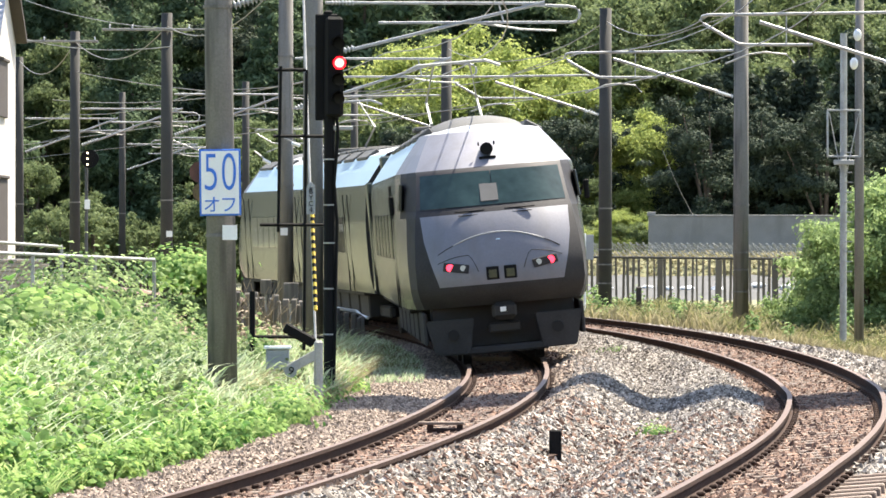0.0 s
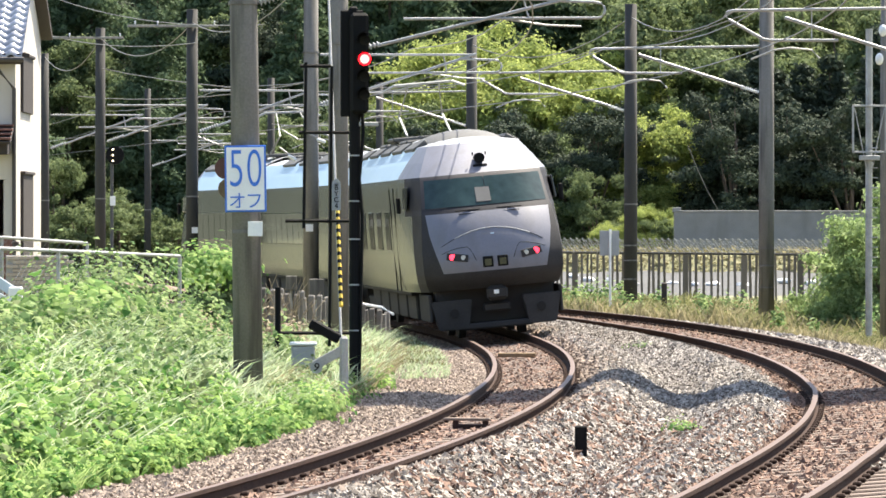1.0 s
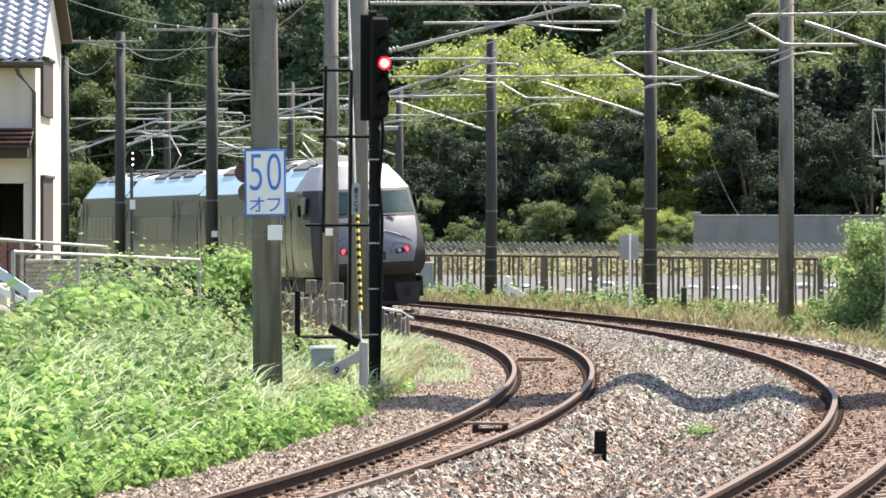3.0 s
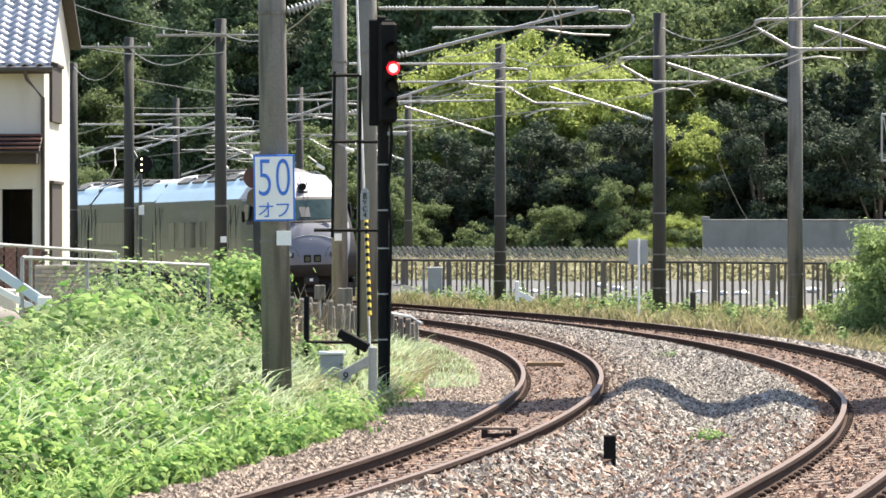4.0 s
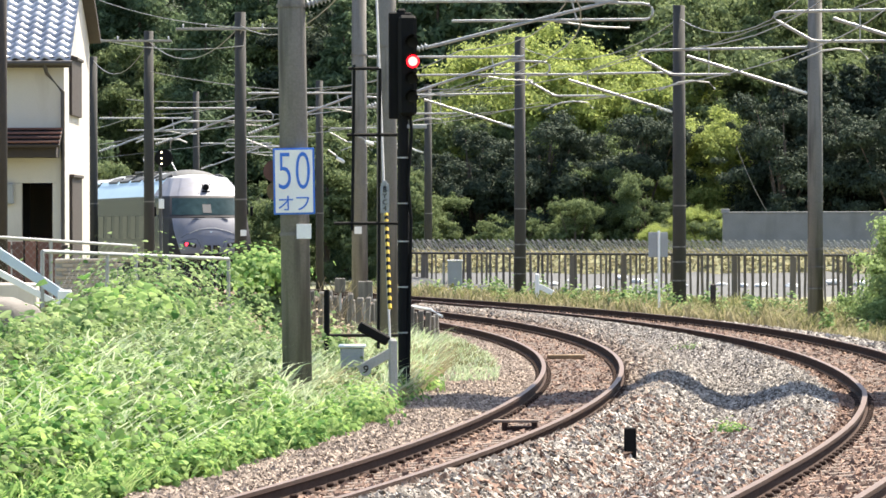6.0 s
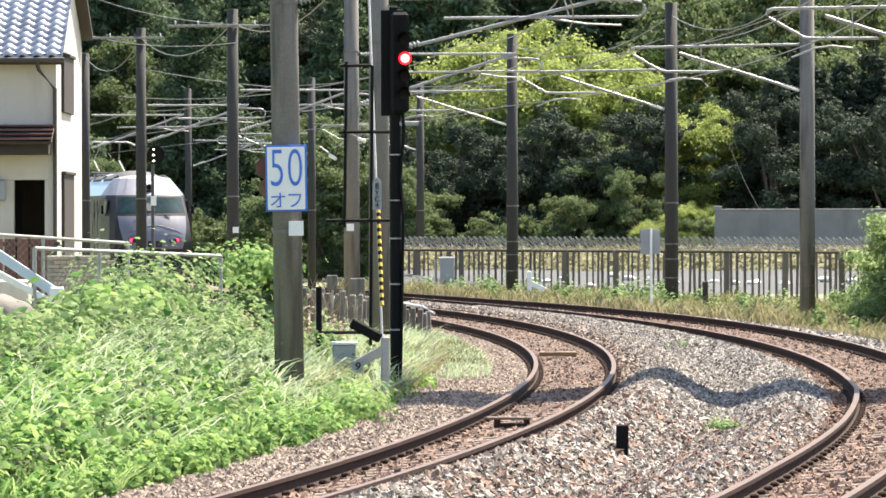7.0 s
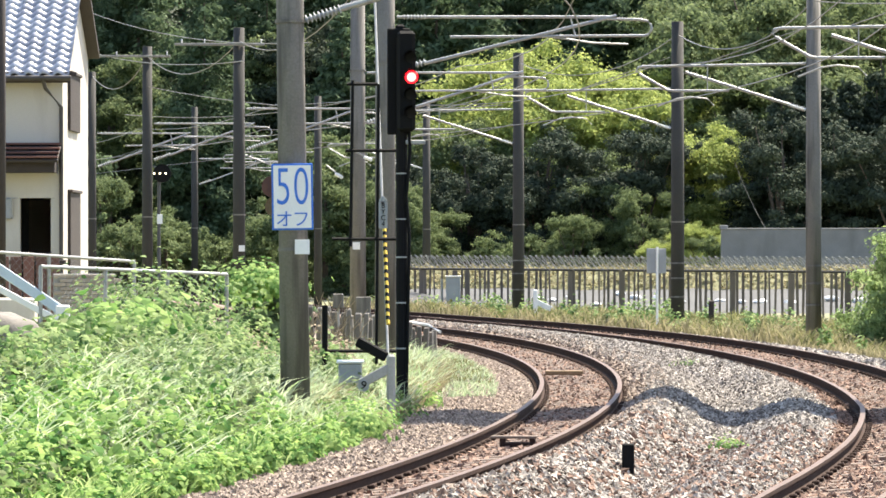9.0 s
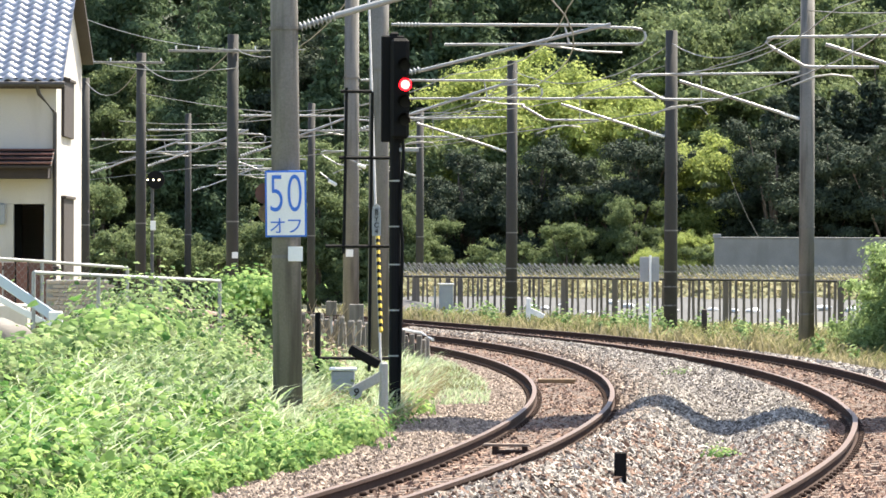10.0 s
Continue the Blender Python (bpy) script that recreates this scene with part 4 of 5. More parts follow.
# ---- steps and concrete at the yard ----
st = thing("stair_rail", "pale blue-white sloping stair stringer", "stair rail")
part("stringer", boxes(((-6.2, 72, 1.42), (1.35, 0.06, 0.15), Matrix.Rotation(0.59, 3, "Y")), bevel=0.01), M["skyblue"], st, "pale blue stringer")
part("lower_stringer", boxes(((-6.25, 72.02, 1.2), (1.2, 0.06, 0.1), Matrix.Rotation(0.5, 3, "Y")), bevel=0.01), M["white"], st, "white lower stringer")
part("foot", boxes(((-5.62, 72, 0.75), (0.2, 0.2, 0.76)), bevel=0.02), M["white"], st)
cb = tagged(part("concrete_wall", boxes(((-6.9, 73, 0.6), (1.6, 0.6, 1.25)), bevel=0.03), M["plaster"]), "beige concrete wall at the yard", "wall", kind="structure")
rk = bmesh.new()
bmesh.ops.create_icosphere(rk, subdivisions=3, radius=0.5, matrix=Matrix.Translation((-5.95, 65.6, 0.72)) @ Matrix.Diagonal((1.15, 1.1, 0.85, 1)))
for v in rk.verts:
    v.co += v.normal * 0.12 * noise.noise(v.co * 2.2)
tagged(part("boulder", rk, M["board"], smooth=True), "pale rounded boulder in the grass", "rock")


# ---- the house ----
def house():
    h = thing("house", "two-storey cream house with grey tiled roof", "house", pose(0, 0, 0))
    zg, ze = 0.0, 5.45
    x1, x0, y0, y1 = -7.42, -16.0, 95.0, 101.8
    ridge_y, ridge_z = 98.5, 7.35
    part("front_wall", boxes(((x0 / 2 + x1 / 2 - 0.075, y0 + 0.1, 4.2), (x1 - x0 - 0.15, 0.2, 2.55)), (((x0 - 8.25) / 2, y0 + 0.1, 1.46), (-8.25 - x0, 0.2, 2.92)), (((x1 - 7.65) / 2 - 0.075, y0 + 0.1, 1.46), (0.08, 0.2, 2.92)), bevel=0.0), M["plaster"], h, "cream plaster wall")
    bm = bmesh.new()
    pts = [(x1 - 0.15, y0, zg), (x1 - 0.15, y1, zg), (x1 - 0.15, y1, 5.95), (x1 - 0.15, ridge_y, ridge_z - 0.15), (x1 - 0.15, y0, ze)]
    f = bm.faces.new([bm.verts.new(p) for p in pts])
    ext = bmesh.ops.extrude_face_region(bm, geom=[f])
    bmesh.ops.translate(bm, vec=(0.15, 0, 0), verts=[e for e in ext["geom"] if isinstance(e, bmesh.types.BMVert)])
    part("gable_wall", bm, M["plaster"], h, "cream gable wall in sun")
    part("back_wall", boxes((((x0 + x1) / 2, y1 - 0.1, (zg + ze) / 2), (x1 - x0 - 0.4, 0.2, ze - zg)), bevel=0), M["plaster"], h)
    # Unseen side wall and floor slab, added to keep daylight off the opening.
    part("side_wall", boxes(((x0 + 0.1, (y0 + y1) / 2, 2.7), (0.2, y1 - y0 - 0.4, 5.4)), bevel=0), M["plaster"], h)
    part("upper_floor", boxes((((x0 + x1) / 2, (y0 + y1) / 2, 3.05), (x1 - x0 - 0.5, y1 - y0 - 0.5, 0.2)), bevel=0), M["brown"], h, "unseen floor slab between the storeys, blocking light")
    # Sheet coloured near-black in place of the room's own shade.
    part("room", boxes((((x0 + x1) / 2 - 0.3, y0 + 1.6, 1.6), (x1 - x0 - 1, 0.1, 3.0)), bevel=0), M["dark"], h, "near-black sheet standing in for the unlit room")
    slope = math.atan2(ridge_z - ze, ridge_y - y0)
    back = math.atan2(ridge_z - 5.95, y1 - ridge_y)
    part("roof_slope", boxes((((x0 + x1) / 2 + 0.02, ridge_y - 1.98, ridge_z - 1.98 * math.tan(slope) + 0.0), (x1 - x0 + 0.24, 4.5, 0.1), Matrix.Rotation(slope, 3, "X")), bevel=0), M["brown"], h, "dark roof boarding")
    part("roof_slope", boxes((((x0 + x1) / 2 + 0.03, ridge_y + 1.7, ridge_z - 1.75 * math.tan(back) + 0.05), (x1 - x0 + 0.42, 3.6, 0.12), Matrix.Rotation(-back, 3, "X")), bevel=0), M["brown"], h, "dark roof boarding")
    ridge = part("ridge", tube([(x0, ridge_y, ridge_z + 0.2), (x1 + 0.22, ridge_y, ridge_z + 0.2)], 0.16, 10), M["tile"], h)
    # pantiles: one curved tile, laid row on row
    verts, n = [], 7
    for k in range(2):
        for j in range(n):
            q = j / (n - 1)
            verts.append((q * 0.29 - 0.145, k * 0.29, 0.045 * math.sin(q * math.pi * 2) + (0.035 if k == 0 else 0)))
    for j in range(n):
        q = j / (n - 1)
        verts.append((q * 0.29 - 0.145, 0, 0.045 * math.sin(q * math.pi * 2) - 0.01))
    faces = [(j, j + 1, n + j + 1, n + j) for j in range(n - 1)] + [(2 * n + j, 2 * n + j + 1, j + 1, j) for j in range(n - 1)]
    tm = mesh("roof_tile", verts, faces, M["tile"], smooth=True)
    roof = part("tile_batten", boxes((((x0 + x1) / 2, y0 - 0.35, ze - 0.12), (x1 - x0 + 0.6, 0.05, 0.08)), bevel=0), M["brown"], h)
    for r in range(16):
        for c in range(15):
            y = y0 - 0.45 + r * 0.26 * math.cos(slope) / 1.0
            z = ze + 0.11 + (y - y0) * math.tan(slope)
            put("tile", tm, roof, m=pose(x1 + 0.02 - c * 0.285, y, z + 0.0, math.degrees(slope), 0, 0))
    part("gutter", tube([(x0, y0 - 0.5, ze - 0.2), (x1 + 0.2, y0 - 0.5, ze - 0.2)], 0.05, 8), M["pipe"], h, "dark gutter")
    part("downpipe", tube([(x1 - 0.35, y0 - 0.5, ze - 0.22), (x1 - 0.3, y0 - 0.4, ze - 0.4), (x1 - 0.02, y0 - 0.07, ze - 0.75), (x1 - 0.02, y0 - 0.07, 0.2)], 0.04, 8), M["pipe"], h, "dark downpipe")
    for z, hh in ((4.85, 1.15), (2.2, 1.75)):
        sh = part("shutter", boxes(((x1 + 0.03, 97.6, z), (0.06, 2.6, hh)), bevel=0.01), M["brown"], h, "dark brown shutter")
        part("shutter_rail", boxes(((x1 + 0.05, 97.6, z + hh / 2), (0.1, 2.7, 0.06)), bevel=0.01), M["brown"], sh)
    aw = part("pent_roof", boxes(((x1 - 0.9, y0 - 0.45, 3.8), (1.75, 1.0, 0.06), Matrix.Rotation(0.35, 3, "X")), bevel=0.01), M["brown"], h, "brown pent roof over the door")
    for k in range(4):
        part("pent_batten", boxes(((x1 - 0.9, y0 - 0.1 - 0.25 * k, 3.98 - 0.09 * k), (1.75, 0.17, 0.04)), bevel=0.005), M["redwood"], aw)
    # Dark box standing in for the shaded recess below the pent roof.
    part("pent_fascia", boxes(((x1 - 0.9, y0 - 0.35, 3.52), (1.6, 0.7, 0.22)), bevel=0.01), M["brown"], h)
    part("meter_box", boxes(((x1 - 1.08, y0 - 0.08, 2.72), (0.2, 0.16, 0.42)), bevel=0.03), M["grey"], h, "grey meter box")


house()
up = tagged(part("utility_pole", tube([(-7.82, 86, -0.2), (-7.82, 86, 9)], 0.1, 12), M["brown"], smooth=True), "dark utility pole beside the house", "pole")

# ---- right-hand verge: masts, far fence, boxes, marker ----
mast = thing("signal_mast", "slim grey mast with a box frame", "mast", pose(9.53, 98, -0.4))
part("mast_pole", tube([(0, 0, -0.2), (0, 0, 6.4)], 0.07, 12), M["dull_steel"], mast)
part("box_frame", boxes(((0, -0.1, 4.85), (0.68, 0.05, 0.04)), ((0, -0.1, 3.92), (0.68, 0.05, 0.04)), ((-0.33, -0.1, 4.38), (0.04, 0.05, 0.93)), ((0.33, -0.1, 4.38), (0.04, 0.05, 0.93)), bevel=0.005), M["steel"], mast)
part("step", boxes(((0, -0.1, 3.8), (0.4, 0.2, 0.1)), bevel=0.01), M["dull_steel"], mast)
for k in range(13):
    part("rung", tube([(-0.05, -0.05, 1.6 + 0.2 * k), (0.17, -0.09, 1.6 + 0.2 * k)], 0.012, 5), M["dull_steel"], mast)
for s in (-1, 1):
    part("stay", tube([(0.3 * s, -0.1, 4.8), (0.04 * s, -0.06, 3.5)], 0.012, 5), M["dull_steel"], mast)
slim, zs = pole(9.95, 99, 7.5, 0.1, (3.0,), "slim grey pole beside a mast")
for dx, z in ((-0.06, 6.0), (-0.13, 5.42)):
    lp = thing("flood_lamp", "white egg-shaped lamp on a slim pole", "lamp", pose(9.95 + dx, 98.82, z))
    bm = bmesh.new()
    bmesh.ops.create_uvsphere(bm, u_segments=14, v_segments=9, radius=1, matrix=Matrix.Diagonal((0.085, 0.085, 0.125, 1)))
    part("globe", bm, M["porcelain"], lp, smooth=True)
    part("bracket", tube([(0.02, 0.06, 0.03), (0.06, 0.12, 0.03)], 0.02, 6), M["dull_steel"], lp)

ff = thing("mesh_fence", "dark post fence with a slanting pale mesh top", "fence")
FA, FB = Vector((-1.6, 178, 0)), Vector((20, 146, 0))
N = 112
post_bm = boxes(((0, 0, 0.75), (0.07, 0.07, 1.6)), bevel=0.01)
post_me = bpy.data.meshes.new("fence_post")
post_bm.to_mesh(post_me)
post_bm.free()
post_me.materials.append(M["fence_brown"])
top_bm = tube([(0, 0, 1.5), (0, -0.45, 2.0)], 0.016, 5)
for k in range(3):
    tube([(0, -0.1 - 0.14 * k, 1.62 + 0.16 * k), (0.6, -0.1 - 0.14 * k, 1.62 + 0.16 * k)], 0.009, 4, top_bm)
tube([(0, 0, 1.55), (0.3, -0.42, 2.0)], 0.008, 4, top_bm)
tube([(0.3, -0.0, 1.55), (0, -0.42, 2.0)], 0.008, 4, top_bm)
top_me = bpy.data.meshes.new("mesh_top")
top_bm.to_mesh(top_me)
top_bm.free()
top_me.materials.append(M["dull_steel"])
for k in range(N + 1):
    p = FA + (FB - FA) * (k / N)
    z = float(ground_z(p.x, p.y)) + 0.2
    wide = 0.8 + 0.5 * abs(math.sin(k * 2.7)) + (1.6 if k % 9 == 4 else 0)
    put("post", post_me, ff, m=pose(p.x + 0.05 * math.sin(k * 5.1), p.y, z - 0.2, 0, 1.2 * math.sin(k * 3.3), 0) @ Matrix.Diagonal((wide, wide, 0.94 if k % 4 else 0.98, 1)))
    put("mesh_top", top_me, ff, m=pose(p.x, p.y, z - 0.2, 0, 0, -56))
part("top_rail", tube([FA + Vector((0, 0, 1.1)), FB + Vector((0, 0, 1.1))], 0.045, 6), M["dark_concrete"], ff)
shed = tagged(part("long_wall", boxes(((19.15, 182, 1.05), (17.5, 0.4, 2.98)), ((19.15, 182, 2.56), (17.6, 0.46, 0.06)), ((10.5, 181.95, 2.63), (0.3, 0.3, 0.14)), bevel=0.02), M["wall_grey"]), "long grey concrete wall behind the fence", "wall", kind="structure")
def sheet(name, x0, x1, profile, mat, label, category):
    """A gently uneven strip of ground: profile rows (y, z)."""
    r = np.random.RandomState(71)
    xs = np.linspace(x0, x1, 60)
    verts = [(x, y - 0.05 * x, z + r.normal(0, 0.03)) for y, z in profile for x in xs]
    return tagged(put(name, mesh(name, verts, grid_faces(len(profile), 60), mat, smooth=True)), label, category, kind="structure")


sheet("road", -1.6, 44, ((164, -0.62), (170, -0.32), (174, 0.0), (178.6, 0.34)), M["asphalt"], "pale grey parking ground behind the fence", "road")
sheet("bank", -1.6, 44, ((178.4, 0.2), (179.2, 0.62), (180.2, 0.98), (182.2, 1.05)), M["verge"], "grassy bank below a long wall", "bank")
rr = random.Random(23)
for k in range(16):
    x = 3.2 + 0.75 * k + rr.uniform(-0.3, 0.3)
    rk = bmesh.new()
    bmesh.ops.create_icosphere(rk, subdivisions=2, radius=0.5)
    w, d, h = rr.uniform(0.18, 0.6), rr.uniform(0.2, 0.4), rr.uniform(0.1, 0.24)
    for q in rk.verts:
        q.co = q.co * (1 + 0.35 * noise.noise(q.co * 2.5 + Vector((k, 0, 0))))
        q.co = Vector((q.co.x * w, q.co.y * d, q.co.z * h))
    y = rr.uniform(171.5, 176)
    tagged(part("rubble_block", rk, M["porcelain"], m=pose(x, y - 0.05 * x, np.interp(y, [170, 174, 178.6], [-0.32, 0.0, 0.34]) + 0.06)), "white lump of rubble on the parking ground", "rubble", group="rubble blocks")
for x, y, w, h, zb in ((0.33, 156, 0.46, 0.8, 0.25),):
    c = thing("trackside_cabinet", "white trackside cabinet on short legs", "cabinet", pose(x, y, -0.4))
    part("case", boxes(((0, 0, zb + h / 2 + 0.3), (w, 0.4, h)), bevel=0.02), M["grey"], c)
    part("hood", boxes(((0, 0, zb + h + 0.32), (w + 0.06, 0.46, 0.04)), bevel=0.01), M["white"], c)
    part("leg", boxes(((0, 0, 0.25), (0.12, 0.12, 0.6)), bevel=0.01), M["dull_steel"], c)
    part("post", tube([(-0.36, 0, 0), (-0.36, 0, 1.3)], 0.04, 8), M["dull_steel"], c)
mk = thing("marker_post", "white marker post with a slanting arm", "marker post", pose(2.66, 140, -0.4))
part("post", boxes(((0, 0, 0.55), (0.13, 0.13, 1.1)), bevel=0.03), M["white"], mk)
part("arm", boxes(((0.22, -0.02, 0.65), (0.5, 0.05, 0.16), Matrix.Rotation(0.45, 3, "Y")), bevel=0.01), M["white"], mk)
sb = thing("sign_board", "grey blank back of a sign on a white pole", "sign", pose(5.5, 125, -0.4))
part("pole", tube([(0, -0.09, -0.1), (0, -0.09, 2.34)], 0.032, 8), M["white"], sb)
part("plate", boxes(((-0.02, -0.04, 1.98), (0.5, 0.02, 0.64)), bevel=0.005), M["grey"], sb)
for x, y, h in ((6.95, 126, 0.95), (9.2, 108, 0.4), (8.35, 120, 0.4)):
    tagged(part("stake", boxes(((x, y, h / 2 - 0.4), (0.14, 0.14, h)), bevel=0.02), M["brown"]), "dark wooden stake in the verge", "stake")
stub = tagged(part("stub_post", boxes(((1.75, 46, 0.0), (0.115, 0.1, 0.3)), bevel=0.012), M["black"]), "short black post in the ballast", "post")
bx, by, ba = on_track(2.0, 0.0)
tagged(part("timber_board", boxes(((0, 0, -0.09), (0.62, 0.25, 0.07)), bevel=0.01), M["timber"], m=pose(bx - 0.1, by, 0, 0, 0, math.degrees(ba))), "yellowish timber lying between the rails", "timber")
bx, by, ba = on_track(-25.6, 0.0)
dv = thing("track_magnet", "rusty bracketed device between the rails", "track device", pose(bx - 0.05, by, -0.1, 0, 0, math.degrees(ba)))
part("plate", boxes(((0, 0, 0.055), (0.5, 0.14, 0.03)), bevel=0.006), M["sleeper"], dv)
for dx in (-0.12, 0.2):
    part("leg", boxes(((dx, 0, 0.0), (0.06, 0.12, 0.1)), bevel=0.008), M["rail"], dv)
part("body", boxes(((0.06, 0.02, -0.03), (0.34, 0.2, 0.06)), bevel=0.015), M["rail"], dv)

# ---- stand-in footbridge outside the view, added to cast the shadow over the tracks ----
fb = thing("footbridge", "unseen grey concrete footbridge that shades the tracks", "footbridge")
part("deck", boxes(((15.2, 66.05, 7.6), (26, 4.8, 0.5)), bevel=0.05), M["pale"], fb)
for x in (10.5, 28):
    part("pier", boxes(((x, 66.05, 3.5), (0.6, 1.2, 7.7)), bevel=0.05), M["pale"], fb)


# ---- plants ----
def leaf_mesh(name, centres, normals, sizes, mat, seed, fold=0.35, long=1.5, single=False, jitter=0.55):
    """Many small folded leaves, one island each."""
    r = np.random.RandomState(seed)
    n = len(centres)
    rnd = r.normal(0, 1, (n, 3))
    nz = normals + rnd * jitter
    nz /= np.linalg.norm(nz, axis=1)[:, None] + 1e-9
    t = np.cross(nz, r.normal(0, 1, (n, 3)))
    t /= np.linalg.norm(t, axis=1)[:, None] + 1e-9
    b = np.cross(nz, t)
    s = sizes[:, None]
    p0, p2 = centres - t * s * long / 2, centres + t * s * long / 2
    p1 = centres + b * s * 0.5 + nz * s * fold * 0.5
    p3 = centres - b * s * 0.5 + nz * s * fold * 0.5
    if single:
        verts = np.stack([p0, p1, p3 + t * s * long * 0.3], 1).reshape(-1, 3)
        return mesh(name, verts, np.arange(3 * n).reshape(-1, 3), mat)
    q1, q3 = p1 - t * s * long * 0.12, p3 - t * s * long * 0.12
    r1, r3 = (p1 * 0.72 + centres * 0.28) + t * s * long * 0.24, (p3 * 0.72 + centres * 0.28) + t * s * long * 0.24
    verts = np.stack([p0, q1, r1, p2, r3, q3], 1).reshape(-1, 3)
    k = 6 * np.arange(n)[:, None]
    faces = np.concatenate([k + np.array([q]) for q in ([0, 1, 5], [1, 2, 5], [2, 4, 5], [2, 3, 4])], 1).reshape(-1, 3)
    return mesh(name, verts, faces, mat)


def crown(lobes, n, size, seed):
    """Points and outward directions over the lobes of a crown: rows (x, y, z, rx, rz)."""
    r = np.random.RandomState(seed)
    lobes = np.array(lobes)
    w = lobes[:, 3] * lobes[:, 4]
    pick = r.choice(len(lobes), n, p=w / w.sum())
    d = r.normal(0, 1, (n, 3))
    rad = np.full(n, 0.62)
    L = lobes[pick]
    c = L[:, :3] + d * np.stack([L[:, 3], L[:, 3], L[:, 4]], 1) * rad[:, None]
    return c, d + np.array([0, 0, 0.5]), size * (0.6 + 0.8 * r.rand(n))


def broadleaf(name, height, width, mat, n, seed, label, size=0.3, twigs=230):
    """A forked trunk and a ragged crown of many small sprays of leaves."""
    r = np.random.RandomState(seed)
    ob = thing(name, label, "tree")
    # boughs first, then sprays round the bough ends
    boughs = []
    for k in range(26):
        a, q = r.rand() * 6.283, 0.25 + 0.75 * r.rand() ** 0.6
        z = height * (0.22 + 0.72 * r.rand())
        env = math.sqrt(max(0.06, 1 - ((z / height - 0.55) / 0.5) ** 2))
        boughs.append((math.cos(a) * q * width * 0.42 * env, math.sin(a) * q * width * 0.42 * env, z, width * (0.07 + 0.08 * r.rand())))
    lobes = []
    for k in range(twigs):
        b = boughs[r.randint(26)]
        d = r.normal(0, 1, 3) * np.array([1, 1, 0.6]) * b[3] * 0.85
        w = width * (0.025 + 0.06 * r.rand() ** 1.6)
        lobes.append((b[0] + d[0], b[1] + d[1], max(0.3, b[2] + d[2]), w, w * (0.4 + 0.4 * r.rand())))
    bm = tube([(0, 0, -1.5), (0.1, 0, height * 0.3), (0, 0.1, height * 0.75)], width * 0.03, 8, r2=width * 0.01)
    for l in boughs[::2]:
        tube([(0.05, 0, height * 0.25), (l[0] * 0.5, l[1] * 0.5, (l[2] + height * 0.3) / 2), (l[0], l[1], l[2])], width * 0.012, 5, bm, r2=width * 0.004)
    part("trunk", bm, M["bark"], ob, "brown trunk and limbs")
    c, d, s = crown(lobes, n, size, seed)
    put("crown", leaf_mesh("crown", c, d, s, mat, seed, single=True, jitter=0.9), ob)
    return ob


def cedar(name, height, width, mat, n, seed, label):
    """A straight trunk with tiers of drooping boughs that turn up at their tips."""
    r = np.random.RandomState(seed)
    ob = thing(name, label, "tree")
    part("trunk", tube([(0, 0, -2), (0, 0, height * 0.95)], width * 0.035, 8, r2=0.03), M["bark"], ob, "straight brown trunk")
    lobes = []
    for k in range(64):
        t = (k + 0.5) / 64
        z = height * (0.1 + 0.88 * t)
        a = k * 2.4 + r.rand()
        w = width * 0.5 * min(1.0, 1.35 * (1 - t) ** 0.7) * (0.7 + 0.45 * r.rand())
        for j in range(4):
            q = 0.35 + 0.22 * j
            f = max(0.22, w * (0.3 - 0.04 * j)) * (0.7 + 0.5 * r.rand())
            lobes.append((math.cos(a) * w * q + r.normal(0, 0.15), math.sin(a) * w * q + r.normal(0, 0.15), z + 0.25 * w * (q - 0.6) ** 2 - 0.12 * w * q, f, f * 0.75))
    c, d, s = crown(lobes, n, 0.17, seed)
    put("crown", leaf_mesh("crown", c, d, s, mat, seed, long=2.2, single=True, jitter=0.85), ob)
    return ob


protos = [
    broadleaf("broadleaf_tree", 13.5, 10.5, M["bright"], 110000, 11, "broad bright-green tree in full leaf", 0.15, twigs=420),
    broadleaf("broadleaf_tree", 12.0, 8.0, M["mid"], 65000, 12, "mid-green broadleaf tree on the hillside", 0.14),
    broadleaf("broadleaf_tree", 10.0, 7.5, M["mid"], 60000, 13, "rounded green tree at the wood's edge", 0.14),
    cedar("cedar_tree", 19.0, 6.5, M["deep"], 38000, 14, "tall dark-green cedar on the hillside"),
    cedar("cedar_tree", 16.0, 6.0, M["deep"], 34000, 15, "dark-green cedar in the wood"),
    broadleaf("bush", 3.6, 4.2, M["mid"], 26000, 16, "light-green bush at the wood's foot", 0.1),
    # This tree's dark leaves put the shade under the crowns into colour.
    broadleaf("broadleaf_tree", 11.0, 8.0, M["shade"], 65000, 17, "leafy tree coloured dark to look shaded by the wood", 0.14),
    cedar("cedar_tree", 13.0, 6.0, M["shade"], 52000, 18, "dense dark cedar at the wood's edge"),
    cedar("cedar_tree", 19.0, 8.0, M["deep"], 15000, 19, "far cedar on the upper hillside"),
    broadleaf("bush", 4.2, 6.0, M["bushy"], 60000, 20, "leafy mid-green bush beside the far track", 0.085),
]


def plant(k, x, y, turn=0.0, size=1.0, sink=0.2, used=set()):
    m = pose(x, y, float(ground_z(x, y)) - sink, 0, 0, turn) @ Matrix.Scale(size, 4)
    if k in used:
        ob = copy_thing(protos[k], pose(x, y, float(ground_z(x, y)) - sink, 0, 0, turn))
    else:
        ob = protos[k]
        ob.matrix_basis = m
        used.add(k)
    ob.scale = (size, size, size)
    tagged(ob, group="trees on the hill")


